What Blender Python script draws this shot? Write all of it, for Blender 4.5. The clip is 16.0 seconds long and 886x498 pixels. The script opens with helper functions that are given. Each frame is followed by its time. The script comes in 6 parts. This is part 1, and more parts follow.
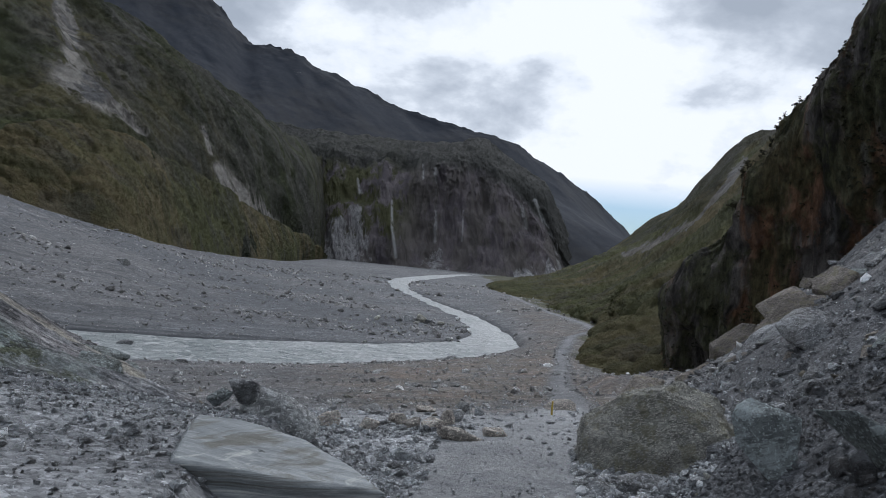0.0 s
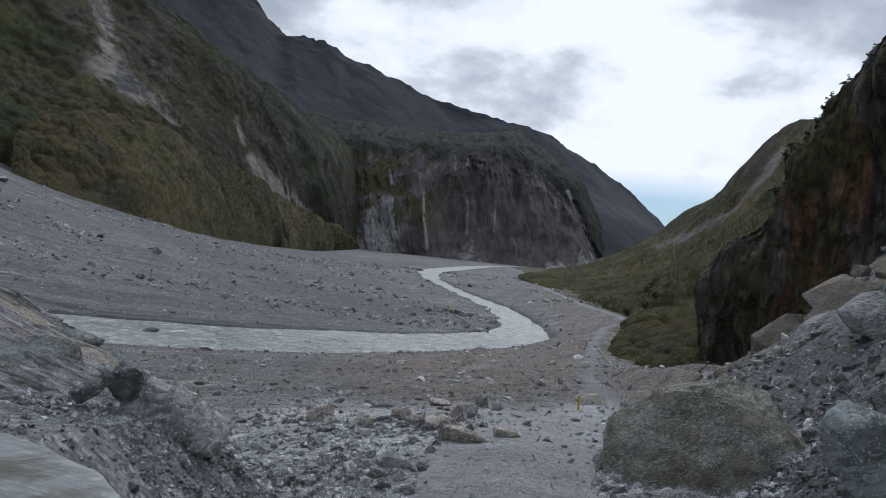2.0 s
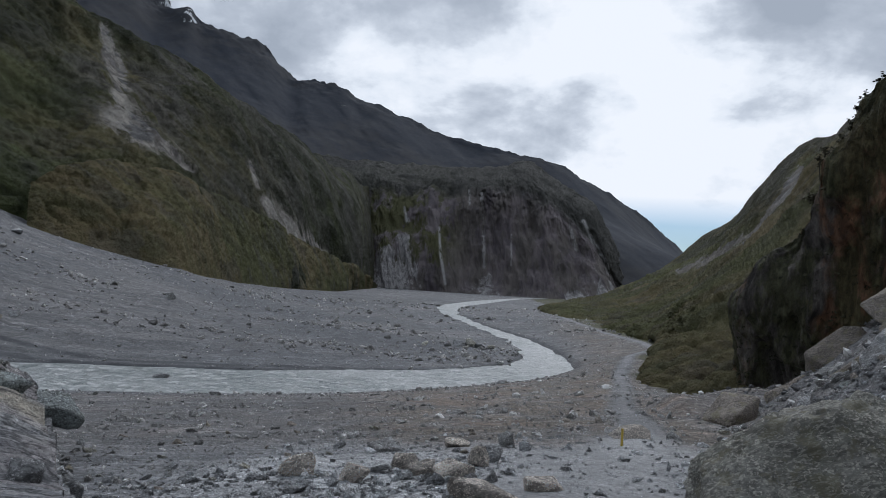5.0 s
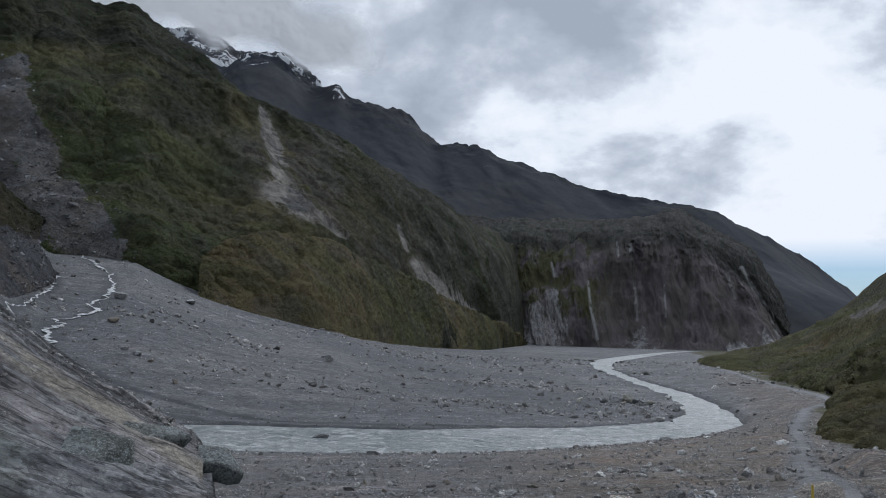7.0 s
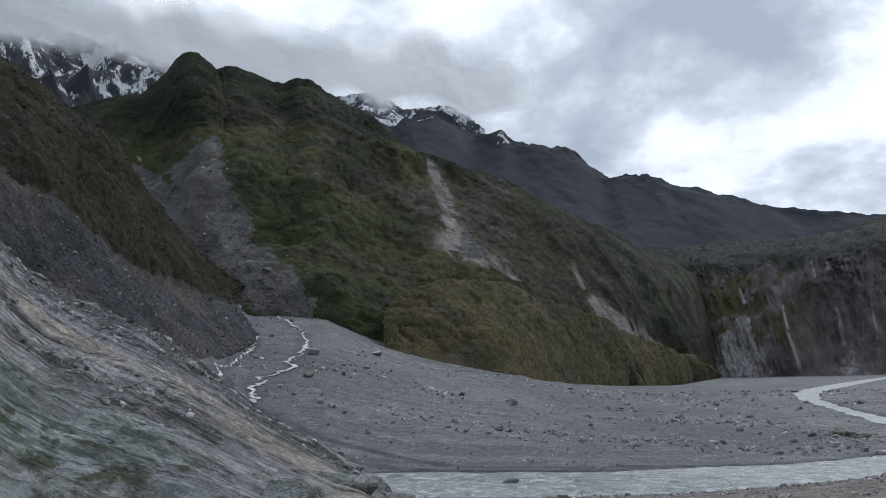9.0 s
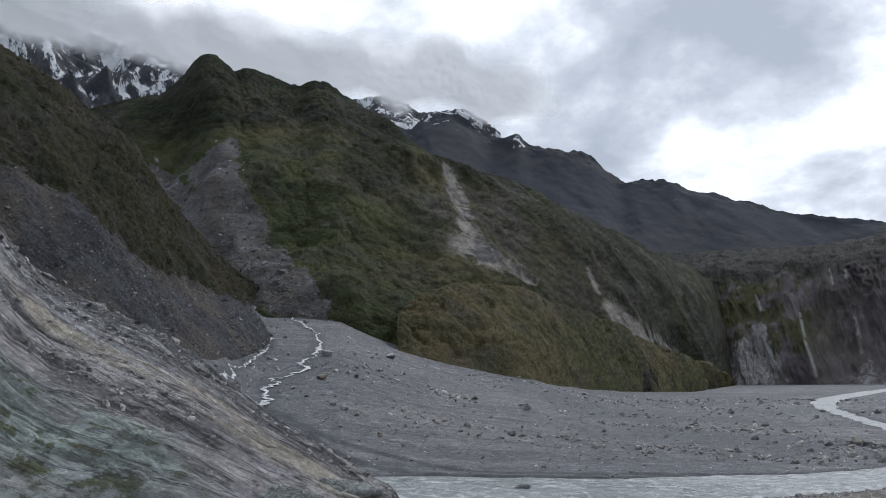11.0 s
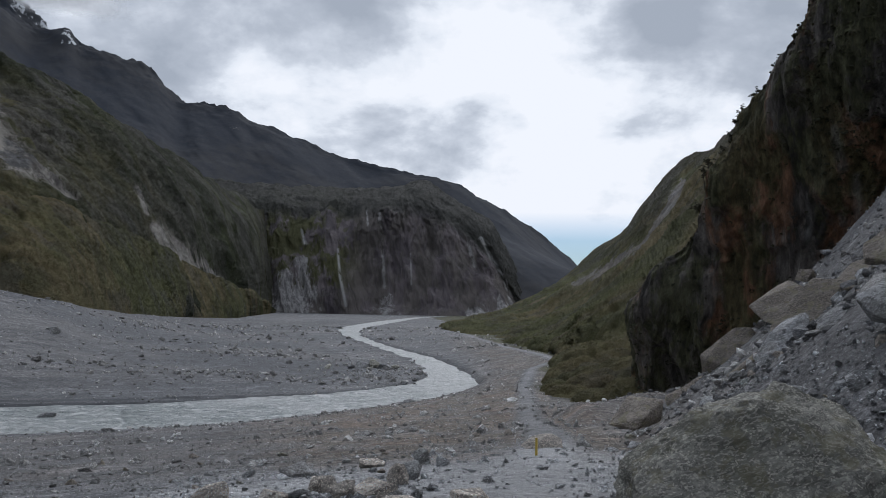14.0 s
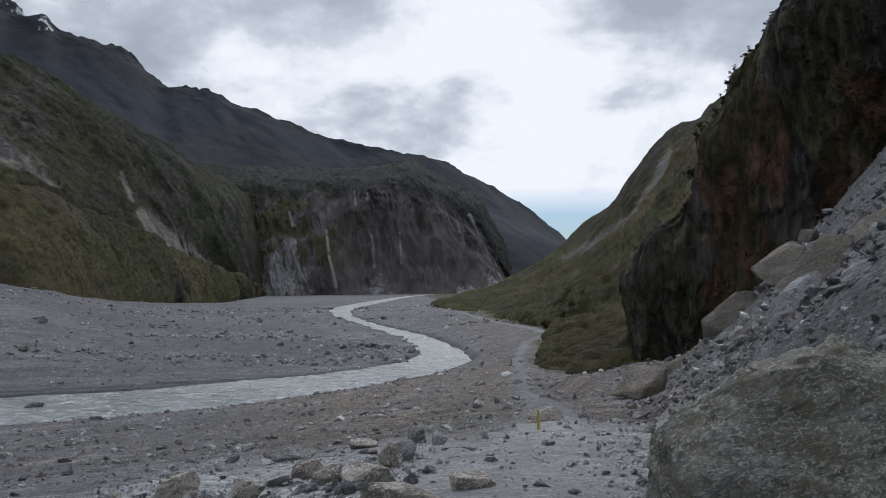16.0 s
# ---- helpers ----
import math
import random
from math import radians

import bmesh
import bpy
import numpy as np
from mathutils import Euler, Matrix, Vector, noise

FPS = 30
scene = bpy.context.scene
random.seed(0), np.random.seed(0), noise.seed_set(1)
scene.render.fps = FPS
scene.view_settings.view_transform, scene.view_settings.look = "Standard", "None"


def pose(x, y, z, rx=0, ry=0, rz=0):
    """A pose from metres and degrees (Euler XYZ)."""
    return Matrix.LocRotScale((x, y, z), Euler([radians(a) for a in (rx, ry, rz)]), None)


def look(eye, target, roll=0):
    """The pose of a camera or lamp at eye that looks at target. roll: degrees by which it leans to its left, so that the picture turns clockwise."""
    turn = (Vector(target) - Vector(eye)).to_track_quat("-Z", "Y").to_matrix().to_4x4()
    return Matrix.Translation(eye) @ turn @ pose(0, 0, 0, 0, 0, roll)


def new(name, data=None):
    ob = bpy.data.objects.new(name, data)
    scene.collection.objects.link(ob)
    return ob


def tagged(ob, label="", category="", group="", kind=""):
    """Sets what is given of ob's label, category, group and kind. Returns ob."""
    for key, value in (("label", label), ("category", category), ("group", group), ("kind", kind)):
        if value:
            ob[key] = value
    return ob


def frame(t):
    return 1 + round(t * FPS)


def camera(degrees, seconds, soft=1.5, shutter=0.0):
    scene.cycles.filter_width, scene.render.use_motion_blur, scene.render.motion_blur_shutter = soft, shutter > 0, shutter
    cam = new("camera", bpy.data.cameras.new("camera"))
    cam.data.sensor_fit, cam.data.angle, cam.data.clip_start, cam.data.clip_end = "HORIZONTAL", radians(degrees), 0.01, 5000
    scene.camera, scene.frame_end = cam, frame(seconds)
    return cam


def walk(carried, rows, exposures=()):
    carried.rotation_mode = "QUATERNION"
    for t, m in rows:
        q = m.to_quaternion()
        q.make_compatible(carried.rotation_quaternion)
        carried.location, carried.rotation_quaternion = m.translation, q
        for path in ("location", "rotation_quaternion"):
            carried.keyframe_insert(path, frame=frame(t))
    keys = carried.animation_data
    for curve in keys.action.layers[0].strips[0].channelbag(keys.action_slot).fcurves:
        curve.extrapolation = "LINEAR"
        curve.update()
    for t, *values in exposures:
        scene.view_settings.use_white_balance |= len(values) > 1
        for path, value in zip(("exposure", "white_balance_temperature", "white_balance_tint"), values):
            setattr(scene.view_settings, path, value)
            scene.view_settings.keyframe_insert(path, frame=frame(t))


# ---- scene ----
cam = camera(58.0, 16.0, soft=0.6)
PATH = [
    (0, pose(0.00, 0.00, 12.00, 90.86, -5.70, -0.22)),
    (0.5, pose(0.15, 0.50, 11.97, 89.74, -7.55, 1.81)),
    (1, pose(0.30, 0.99, 11.85, 89.90, -3.61, 3.92)),
    (1.5, pose(0.38, 1.45, 11.80, 91.56, -2.15, 3.11)),
    (2, pose(0.43, 1.93, 11.75, 90.00, -5.96, 2.09)),
    (2.5, pose(0.48, 2.43, 11.67, 90.09, -5.14, 4.30)),
    (3, pose(0.53, 2.94, 11.54, 91.60, -1.51, 4.00)),
    (5.5, pose(0.52, 5.25, 11.19, 93.01, -4.41, 3.88)),
    (6, pose(0.45, 5.48, 11.10, 95.69, -3.86, 6.73)),
    (6.5, pose(0.40, 5.56, 11.06, 96.46, -2.81, 8.39)),
    (7, pose(0.43, 5.50, 11.06, 96.08, -1.65, 14.09)),
    (7.5, pose(0.57, 5.37, 11.06, 96.87, -1.02, 16.20)),
    (8, pose(0.67, 5.25, 11.08, 96.97, 0.38, 21.63)),
    (8.5, pose(0.77, 5.23, 11.09, 98.72, 1.97, 26.29)),
    (11, pose(0.76, 5.51, 11.14, 99.27, 0.67, 28.02)),
    (11.5, pose(0.71, 5.55, 11.16, 97.81, 1.70, 22.44)),
    (12, pose(0.66, 5.62, 11.20, 96.29, 1.00, 13.86)),
    (12.5, pose(0.54, 5.42, 11.16, 95.07, 0.39, 6.87)),
    (13, pose(0.46, 5.22, 11.17, 94.39, 1.37, 0.81)),
    (13.5, pose(0.36, 5.09, 11.18, 94.39, 1.39, -3.86)),
    (14, pose(0.34, 5.10, 11.16, 94.18, -1.14, -3.71)),
    (14.5, pose(0.34, 5.31, 11.13, 93.64, -1.73, -5.79)),
    (15, pose(0.39, 5.63, 11.07, 93.91, -2.25, -1.31)),
    (15.5, pose(0.40, 5.94, 11.01, 91.73, 1.44, -5.14)),
    (16, pose(0.40, 6.28, 10.96, 92.61, 0.62, -4.38)),
]
walk(cam, PATH, ((0, -0.06, 6050, 11), (3, -0.08, 6050, 11), (6, -0.18, 6060, 11), (7.5, -0.14, 6010, 11), (8.5, 0.0, 6010, 11), (11, 0.17, 6160, 12), (12, 0.0, 6130, 12), (13, -0.15, 6130, 12), (16, -0.15, 6170, 12)))

# ---- sky, sun ----
world = bpy.data.worlds.new("overcast_sky")
scene.world = world
world.use_nodes = True
wn, wl = world.node_tree.nodes, world.node_tree.links
wn.clear()


def wnode(kind, **values):
    nd = wn.new(kind)
    for k, v in values.items():
        setattr(nd, k, v)
    return nd


SUN_AZ, SUN_EL = 14.0, 42.0
sky = wnode("ShaderNodeTexSky", sky_type="NISHITA", sun_disc=False, sun_elevation=radians(SUN_EL), sun_rotation=radians(SUN_AZ))
tc = wnode("ShaderNodeTexCoord")
sep = wnode("ShaderNodeSeparateXYZ")
wl.new(tc.outputs["Generated"], sep.inputs[0])
lift = wnode("ShaderNodeMath", operation="ADD")
lift.inputs[1].default_value = 0.5
wl.new(sep.outputs["Z"], lift.inputs[0])
flat = wnode("ShaderNodeVectorMath", operation="DIVIDE")
comb = wnode("ShaderNodeCombineXYZ")
for i in range(3):
    wl.new(lift.outputs[0], comb.inputs[i])
wl.new(tc.outputs["Generated"], flat.inputs[0])
wl.new(comb.outputs[0], flat.inputs[1])


def wnoise(scale, detail, rough, shift):
    mp = wnode("ShaderNodeMapping")
    mp.inputs["Location"].default_value = shift
    wl.new(flat.outputs[0], mp.inputs[0])
    nz = wnode("ShaderNodeTexNoise")
    nz.inputs["Scale"].default_value = scale
    nz.inputs["Detail"].default_value = detail
    nz.inputs["Roughness"].default_value = rough
    nz.inputs["Distortion"].default_value = 0.1
    wl.new(mp.outputs[0], nz.inputs[0])
    return nz.outputs[0]


def wmath(op, a, b):
    nd = wnode("ShaderNodeMath", operation=op)
    for i, v in enumerate((a, b)):
        if isinstance(v, (int, float)):
            nd.inputs[i].default_value = v
        else:
            wl.new(v, nd.inputs[i])
    return nd.outputs[0]


# bright thin cloud round the hidden sun, darker banks elsewhere
sun_dir = wnode("ShaderNodeVectorMath", operation="DOT_PRODUCT")
wl.new(tc.outputs["Generated"], sun_dir.inputs[0])
GLOW_AZ, GLOW_EL = radians(10), radians(17)
sun_dir.inputs[1].default_value = (math.sin(GLOW_AZ) * math.cos(GLOW_EL), math.cos(GLOW_AZ) * math.cos(GLOW_EL), math.sin(GLOW_EL))
glow = wmath("POWER", wmath("MAXIMUM", sun_dir.outputs["Value"], 0.0), 9.0)
banks = wnoise(1.9, 4, 0.5, (0.35, 0.2, 0.0))
puffs = wnoise(4.6, 6, 0.55, (1.7, 0.4, 0.3))


def lobe(az, el, width):
    """1 towards a bearing, fading within about that many degrees."""
    nd = wnode("ShaderNodeVectorMath", operation="DOT_PRODUCT")
    wl.new(tc.outputs["Generated"], nd.inputs[0])
    a_, e_ = radians(az), radians(el)
    nd.inputs[1].default_value = (math.sin(a_) * math.cos(e_), math.cos(a_) * math.cos(e_), math.sin(e_))
    return wmath("POWER", wmath("MAXIMUM", nd.outputs["Value"], 0.0), 1.4 / radians(width) ** 2)


# the sun's place behind the cloud, and the grey banks beside it
thick = wmath("ADD", wmath("ADD", wmath("MULTIPLY", banks, 0.52), wmath("MULTIPLY", puffs, 0.86)), wmath("SUBTRACT", wmath("MULTIPLY", glow, 0.055), 0.19))
for az_, el_a, wide_, much_ in ((6, 17, 5, 0.06), (-6, 16, 3, 0.05), (10, 10, 4, 0.02), (1, 13, 4, -0.03), (-3, 20, 4, -0.03), (20, 15, 6, -0.07), (-13, 19, 7, -0.03), (14, 7.5, 3, 0.04)):
    thick = wmath("ADD", thick, wmath("MULTIPLY", lobe(az_, el_a, wide_), much_))
ramp = wnode("ShaderNodeValToRGB")
el_ = ramp.color_ramp.elements
el_[0].position, el_[0].color = 0.37, (0.42, 0.465, 0.525, 1)
el_[1].position, el_[1].color = 0.625, (1.0, 1.02, 1.04, 1)
for pos_, col_ in ((0.455, (0.53, 0.575, 0.635, 1)), (0.515, (0.68, 0.725, 0.78, 1)), (0.565, (0.88, 0.92, 0.96, 1))):
    el_.new(pos_).color = col_
wl.new(thick, ramp.inputs[0])
skyb = wnode("ShaderNodeVectorMath", operation="SCALE")
skyb.inputs["Scale"].default_value = 0.066
tint_ = wnode("ShaderNodeVectorMath", operation="MULTIPLY")
tint_.inputs[1].default_value = (0.66, 0.90, 1.20)
wl.new(sky.outputs[0], tint_.inputs[0])
wl.new(tint_.outputs[0], skyb.inputs[0])
# a blue gap low over the valley's mouth
gap_noise = wnoise(2.2, 5, 0.6, (2.0, 0.0, 0.7))
low = wnode("ShaderNodeMapRange")
low.inputs["From Min"].default_value, low.inputs["From Max"].default_value = 0.12, 0.085
wl.new(sep.outputs["Z"], low.inputs[0])
gap = wnode("ShaderNodeMapRange")
gap.inputs["From Min"].default_value, gap.inputs["From Max"].default_value = 0.16, 0.36
wl.new(gap_noise, gap.inputs[0])
mixs = wnode("ShaderNodeMix", data_type="RGBA")
wl.new(wmath("MULTIPLY", wmath("MULTIPLY", low.outputs[0], gap.outputs[0]), 0.92), mixs.inputs["Factor"])
wl.new(ramp.outputs[0], mixs.inputs[6])
wl.new(skyb.outputs[0], mixs.inputs[7])
bg = wnode("ShaderNodeBackground")
bg.inputs["Strength"].default_value = 1.0
wl.new(mixs.outputs[2], bg.inputs["Color"])
wo = wnode("ShaderNodeOutputWorld")
wl.new(bg.outputs[0], wo.inputs["Surface"])

sun = bpy.data.lights.new("sun", "SUN")
sun.energy, sun.angle, sun.color = 1.5, radians(30), (1.0, 0.985, 0.96)
sun_ob = new("sun", sun)
sun_ob.matrix_world = look((0, 0, 60), (-math.sin(radians(SUN_AZ)) * 10, -math.cos(radians(SUN_AZ)) * 10, 60 - 10 * math.tan(radians(SUN_EL))))
scene.view_settings.exposure = 0.0


# ---- numbers: noise, polylines ----
def _hash(ix, iy, iz, seed):
    h = (ix * 374761393 + iy * 668265263 + iz * 2147483647 + seed * 974634777) & 0xFFFFFFFF
    h = ((h ^ (h >> 13)) * 1274126177) & 0xFFFFFFFF
    h = ((h ^ (h >> 16)) * 2246822519) & 0xFFFFFFFF
    return ((h ^ (h >> 15)) & 0xFFFF) / 65535.0


def value_noise(p, seed=0):
    p = np.asarray(p, float)
    i = np.floor(p).astype(np.int64)
    f = p - i
    f = f * f * (3 - 2 * f)
    out = 0.0
    for dx in (0, 1):
        for dy in (0, 1):
            for dz in (0, 1):
                w = (f[..., 0] if dx else 1 - f[..., 0]) * (f[..., 1] if dy else 1 - f[..., 1]) * (f[..., 2] if dz else 1 - f[..., 2])
                out = out + w * _hash(i[..., 0] + dx, i[..., 1] + dy, i[..., 2] + dz, seed)
    return out * 2 - 1


def fbm(p, octaves=5, gain=0.5, seed=0, ridged=False):
    out, amp, tot = 0.0, 1.0, 0.0
    p = np.asarray(p, float)
    for k in range(octaves):
        n = value_noise(p * 2.03 ** k + 17.3 * k, seed + k)
        out = out + amp * ((1 - 2 * abs(n)) if ridged else n)
        tot += amp
        amp *= gain
    return out / tot


def xyz(x, y, z=0.0):
    return np.stack(np.broadcast_arrays(x, y, z), -1).astype(float)


def near_line(x, y, line):
    """Distance to a polyline, and how far along it (in vertex numbers) the nearest point lies."""
    best = np.full(np.shape(x), 1e9)
    par = np.zeros(np.shape(x))
    for k in range(len(line) - 1):
        (x0, y0), (x1, y1) = line[k], line[k + 1]
        dx, dy = x1 - x0, y1 - y0
        s = np.clip(((x - x0) * dx + (y - y0) * dy) / (dx * dx + dy * dy), 0, 1)
        d = np.hypot(x - x0 - s * dx, y - y0 - s * dy)
        m = d < best
        best = np.where(m, d, best)
        par = np.where(m, k + s, par)
    return best, par


def smooth(a, b, x):
    s = np.clip((x - a) / (b - a), 0, 1)
    return s * s * (3 - 2 * s)


# the middle of the walk, from which bearings of the far forms are given
MX, MY, MZ = 0.5, 5.0, 11.1


def at(az, el, dist):
    a = radians(az)
    return (MX + dist * math.sin(a), MY + dist * math.cos(a), MZ + dist * math.tan(radians(el)))


# ---- plan of the valley floor ----
RIVER = [(-150, 54), (-95, 69), (-62, 74), (-42, 81), (-29, 85), (-20, 89), (-10, 97), (-2, 104), (3.6, 112), (8.4, 122), (10.2, 138), (10.2, 156), (7.5, 184), (1.4, 214), (-6, 258), (-14, 310), (-18.5, 370), (-18, 437), (-4, 580), (10, 700), (28, 840), (60, 1000), (110, 1250)]
RIVER_W = [10, 10, 10, 10, 10, 9.6, 8.6, 7.2, 6.0, 4.6, 3.0, 2.6, 2.8, 2.2, 1.8, 2.6, 4.2, 5.4, 6.5, 5, 4, 4, 4]
TRACK = [(0.6, -12), (0.3, -4), (0.3, 0), (0.5, 3), (0.6, 6), (0.9, 9), (1.3, 12.6), (2.6, 18), (4.7, 26.7), (6.1, 34), (8.2, 50), (11.6, 70), (14.6, 90), (20.3, 118), (26.5, 131), (28, 150), (27.5, 193), (29, 280), (31.5, 380), (42, 600)]
TRACK_Z = [12.0, 10.9, 10.45, 10.0, 9.55, 9.5, 9.3, 8.6, 7.5, 6.7, 5.1, 3.9, 2.9, 2.9, 3.2, 3.0, 2.2, 1.2, 0.6, 0.2]
TRACK_W = [1.0, 1.0, 1.0, 0.9, 0.9, 0.95, 1.05, 1.15, 0.9, 0.55, 0.3, 0.2, 0.3, 0.4, 0.4, 0.4, 0.5, 0.7, 1.0, 1.4]
FAN = [(-75, 135, 14), (-58, 145, 15), (-46, 160, 16.6), (-43, 190, 19.5), (-40.5, 296, 34), (-35.2, 290, 32), (-31.5, 280, 23), (-27, 285, 16.5), (-21.5, 300, 11), (-15.4, 450, 4), (-11, 620, 0.3), (-7, 900, 0), (20, 900, 0)]
FAN_EDGE = [(-75, 95), (-40, 97), (-30, 100), (-20, 106), (-10, 118), (0, 150), (20, 200)]


# edge of the talus beside the track
TALUS_Y = [-20, 0, 6, 8.5, 10.2, 12.8, 14.5, 18, 27, 34, 50, 70]
TALUS_X = [0.9, 1.1, 1.4, 2.1, 4.0, 4.4, 4.2, 4.5, 7.4, 9.2, 12.5, 17]

RIB = [(-80, 18), (-70, 15), (-60, 11), (-57.4, 9.4), (-56, 7.5), (-53.8, 5.4), (-51, 3.9), (-48, 2.7), (-45.3, 1.2), (-43, -0.5), (-39.9, -2.8), (-36.8, -4.8), (-33.7, -6.8), (-31, -8.6)]


def rib_z(x, y):
    az = np.degrees(np.arctan2(x - 0.7, y - 5.5))
    d = np.hypot(x - 0.7, y - 5.5)
    top = 11.1 + 20 * np.tan(np.radians(np.interp(az, [q[0] for q in RIB], [q[1] for q in RIB])))
    z = 9.3 + (top - 9.3) * np.clip((d - 4) / 16, 0, 1) ** 1.2 - 0.9 * np.maximum(0, d - 20)
    z = z + 0.16 * fbm(xyz(x * 0.5 + z * 0.8, y * 0.8, z * 2.5), 4, seed=15, ridged=True)
    edge = az + 0.9 * fbm(xyz(x / 1.2, y / 1.2), 3, seed=16)
    return np.where((edge < -30.6) & (az > -110) & (d > 3.5), z, -5)


def ground_z(x, y):
    x, y = np.asarray(x, float), np.asarray(y, float)
    dr, pr = near_line(x, y, RIVER)
    rw = np.interp(pr, range(len(RIVER)), RIVER_W)
    dt, pt = near_line(x, y, TRACK)
    tz = np.interp(pt, range(len(TRACK)), TRACK_Z)
    az = np.degrees(np.arctan2(x - MX, y - MY))
    d = np.hypot(x - MX, y - MY)
    # far side: debris fans rising to the feet of the slopes
    fa = [f[0] for f in FAN]
    fd, fz = np.interp(az, fa, [f[1] for f in FAN]), np.interp(az, fa, [f[2] for f in FAN])
    fe = np.interp(az, [e[0] for e in FAN_EDGE], [e[1] for e in FAN_EDGE])
    s = np.clip((d - fe) / (fd - fe), 0, 1.6)
    far = fz * s ** 1.15
    far += 0.5 * smooth(0, 25, dr - rw) * fbm(xyz(x / 22, y / 22), 4, seed=5)
    # near side: the slope between the track and the river
    edge = np.maximum(dr - rw, 0)
    near = tz * (edge / (edge + dt + 1e-6)) ** 0.85
    near = np.where(x > np.interp(y, [q[1] for q in TRACK], [q[0] for q in TRACK]), tz, near) * (y < 700)
    # gravel bank on the uphill side of the track
    rise = 0.82 * np.maximum(0, 0.2 - x)
    zy = np.interp(y, [p[1] for p in TRACK[:10]], TRACK_Z[:10])
    bank = np.minimum(zy + rise, 10.95 - 0.15 * np.maximum(0, y - 4.4) + 0.06 * np.maximum(0, -x - 1.5) + 0.4 * np.maximum(0, -y))
    bank = np.where(x < 0.2, bank - 0.75 * np.maximum(0, y - 6.65), 0)
    near = np.maximum(near, bank)
    # bedrock rib: a ramp rising from the bank to a crest, broken off in a ledge
    near = np.maximum(near, rib_z(x, y))
    # talus on the other side
    xr = np.interp(y, TALUS_Y, TALUS_X)
    up = 0.74 * np.maximum(0, x - xr) + 0.018 * np.maximum(0, x - xr) ** 2
    up = np.minimum(up, 22 + 0.1 * up)
    up = np.maximum(up - np.maximum(0, y - 36) * 0.42, 0)
    near = near + up * (y < 110)
    # rubble berm beside the track, where the talus runs out
    xt = np.interp(y, [q[1] for q in TRACK], [q[0] for q in TRACK])
    # raised and widened on the right to hide the crag's foot from the camera
    near = near + (1.0 + 0.6 * smooth(11, 14, x)) * np.exp(-((y - 46) / 6.0) ** 2) * smooth(0.9, 2.6, x - xt) * smooth(26, 20, x)
    side = smooth(-3, 3, near_side(x, y))
    z = near * side + far * (1 - side)
    z = z + 0.10 * fbm(xyz(x / 2.5, y / 2.5), 3, seed=9) * smooth(2, 14, d) * smooth(0.6, 2.0, dt) * smooth(0, 3, dr - rw)
    z = z + 0.04 * fbm(xyz(x / 0.8, y / 0.8), 2, seed=11) * (d < 40) * smooth(0.3, 1.2, dt)
    bed = smooth(1.0, -1.0, dr - rw + 1.6 * fbm(xyz(x / 7, y / 7), 3, seed=19) * smooth(400, 200, d))
    z = z * (1 - bed) - 0.9 * bed
    return np.where(d > 1600, np.minimum(z, 0.0), z)


def near_side(x, y):
    """Signed distance from the river's middle line: above 0 on the track's side."""
    x, y = np.asarray(x, float), np.asarray(y, float)
    best = np.full(x.shape, 1e9)
    sign = np.ones(x.shape)
    for k in range(len(RIVER) - 1):
        (x0, y0), (x1, y1) = RIVER[k], RIVER[k + 1]
        dx, dy = x1 - x0, y1 - y0
        s = np.clip(((x - x0) * dx + (y - y0) * dy) / (dx * dx + dy * dy), 0, 1)
        d = np.hypot(x - x0 - s * dx, y - y0 - s * dy)
        m = d < best
        best = np.where(m, d, best)
        sign = np.where(m, np.sign(dy * (x - x0) - dx * (y - y0)), sign)
    return best * sign


# ---- meshes ----
def mesh_of(name, verts, faces, material, flat_shade=False, attrs=None, parent=None):
    """One mesh object from arrays of vertices and of equal-sized faces."""
    me = bpy.data.meshes.new(name)
    verts, faces = np.asarray(verts, np.float32), np.asarray(faces, np.int32)
    n, k = faces.shape
    me.vertices.add(len(verts))
    me.vertices.foreach_set("co", verts.ravel())
    me.loops.add(n * k)
    me.loops.foreach_set("vertex_index", faces.ravel())
    me.polygons.add(n)
    me.polygons.foreach_set("loop_start", np.arange(0, n * k, k, dtype=np.int32))
    me.polygons.foreach_set("use_smooth", np.full(n, not flat_shade))
    me.update(calc_edges=True)
    for key, val in (attrs or {}).items():
        a = me.attributes.new(key, "FLOAT", "POINT")
        a.data.foreach_set("value", np.asarray(val, np.float32).ravel())
    me.materials.append(material)
    ob = new(name, me)
    ob.parent = parent
    return ob


def grid_faces(rows, cols, wrap=False):
    r, c = np.meshgrid(np.arange(rows - 1), np.arange(cols if wrap else cols - 1), indexing="ij")
    c2 = (c + 1) % cols
    return np.stack([r * cols + c, r * cols + c2, (r + 1) * cols + c2, (r + 1) * cols + c], -1).reshape(-1, 4)


def part(name, bm, material, parent=None, label=""):
    me = bpy.data.meshes.new(name)
    bm.to_mesh(me)
    bm.free()
    me.materials.append(material)
    ob = new(name, me)
    ob.parent = parent
    return tagged(ob, label) if label else ob


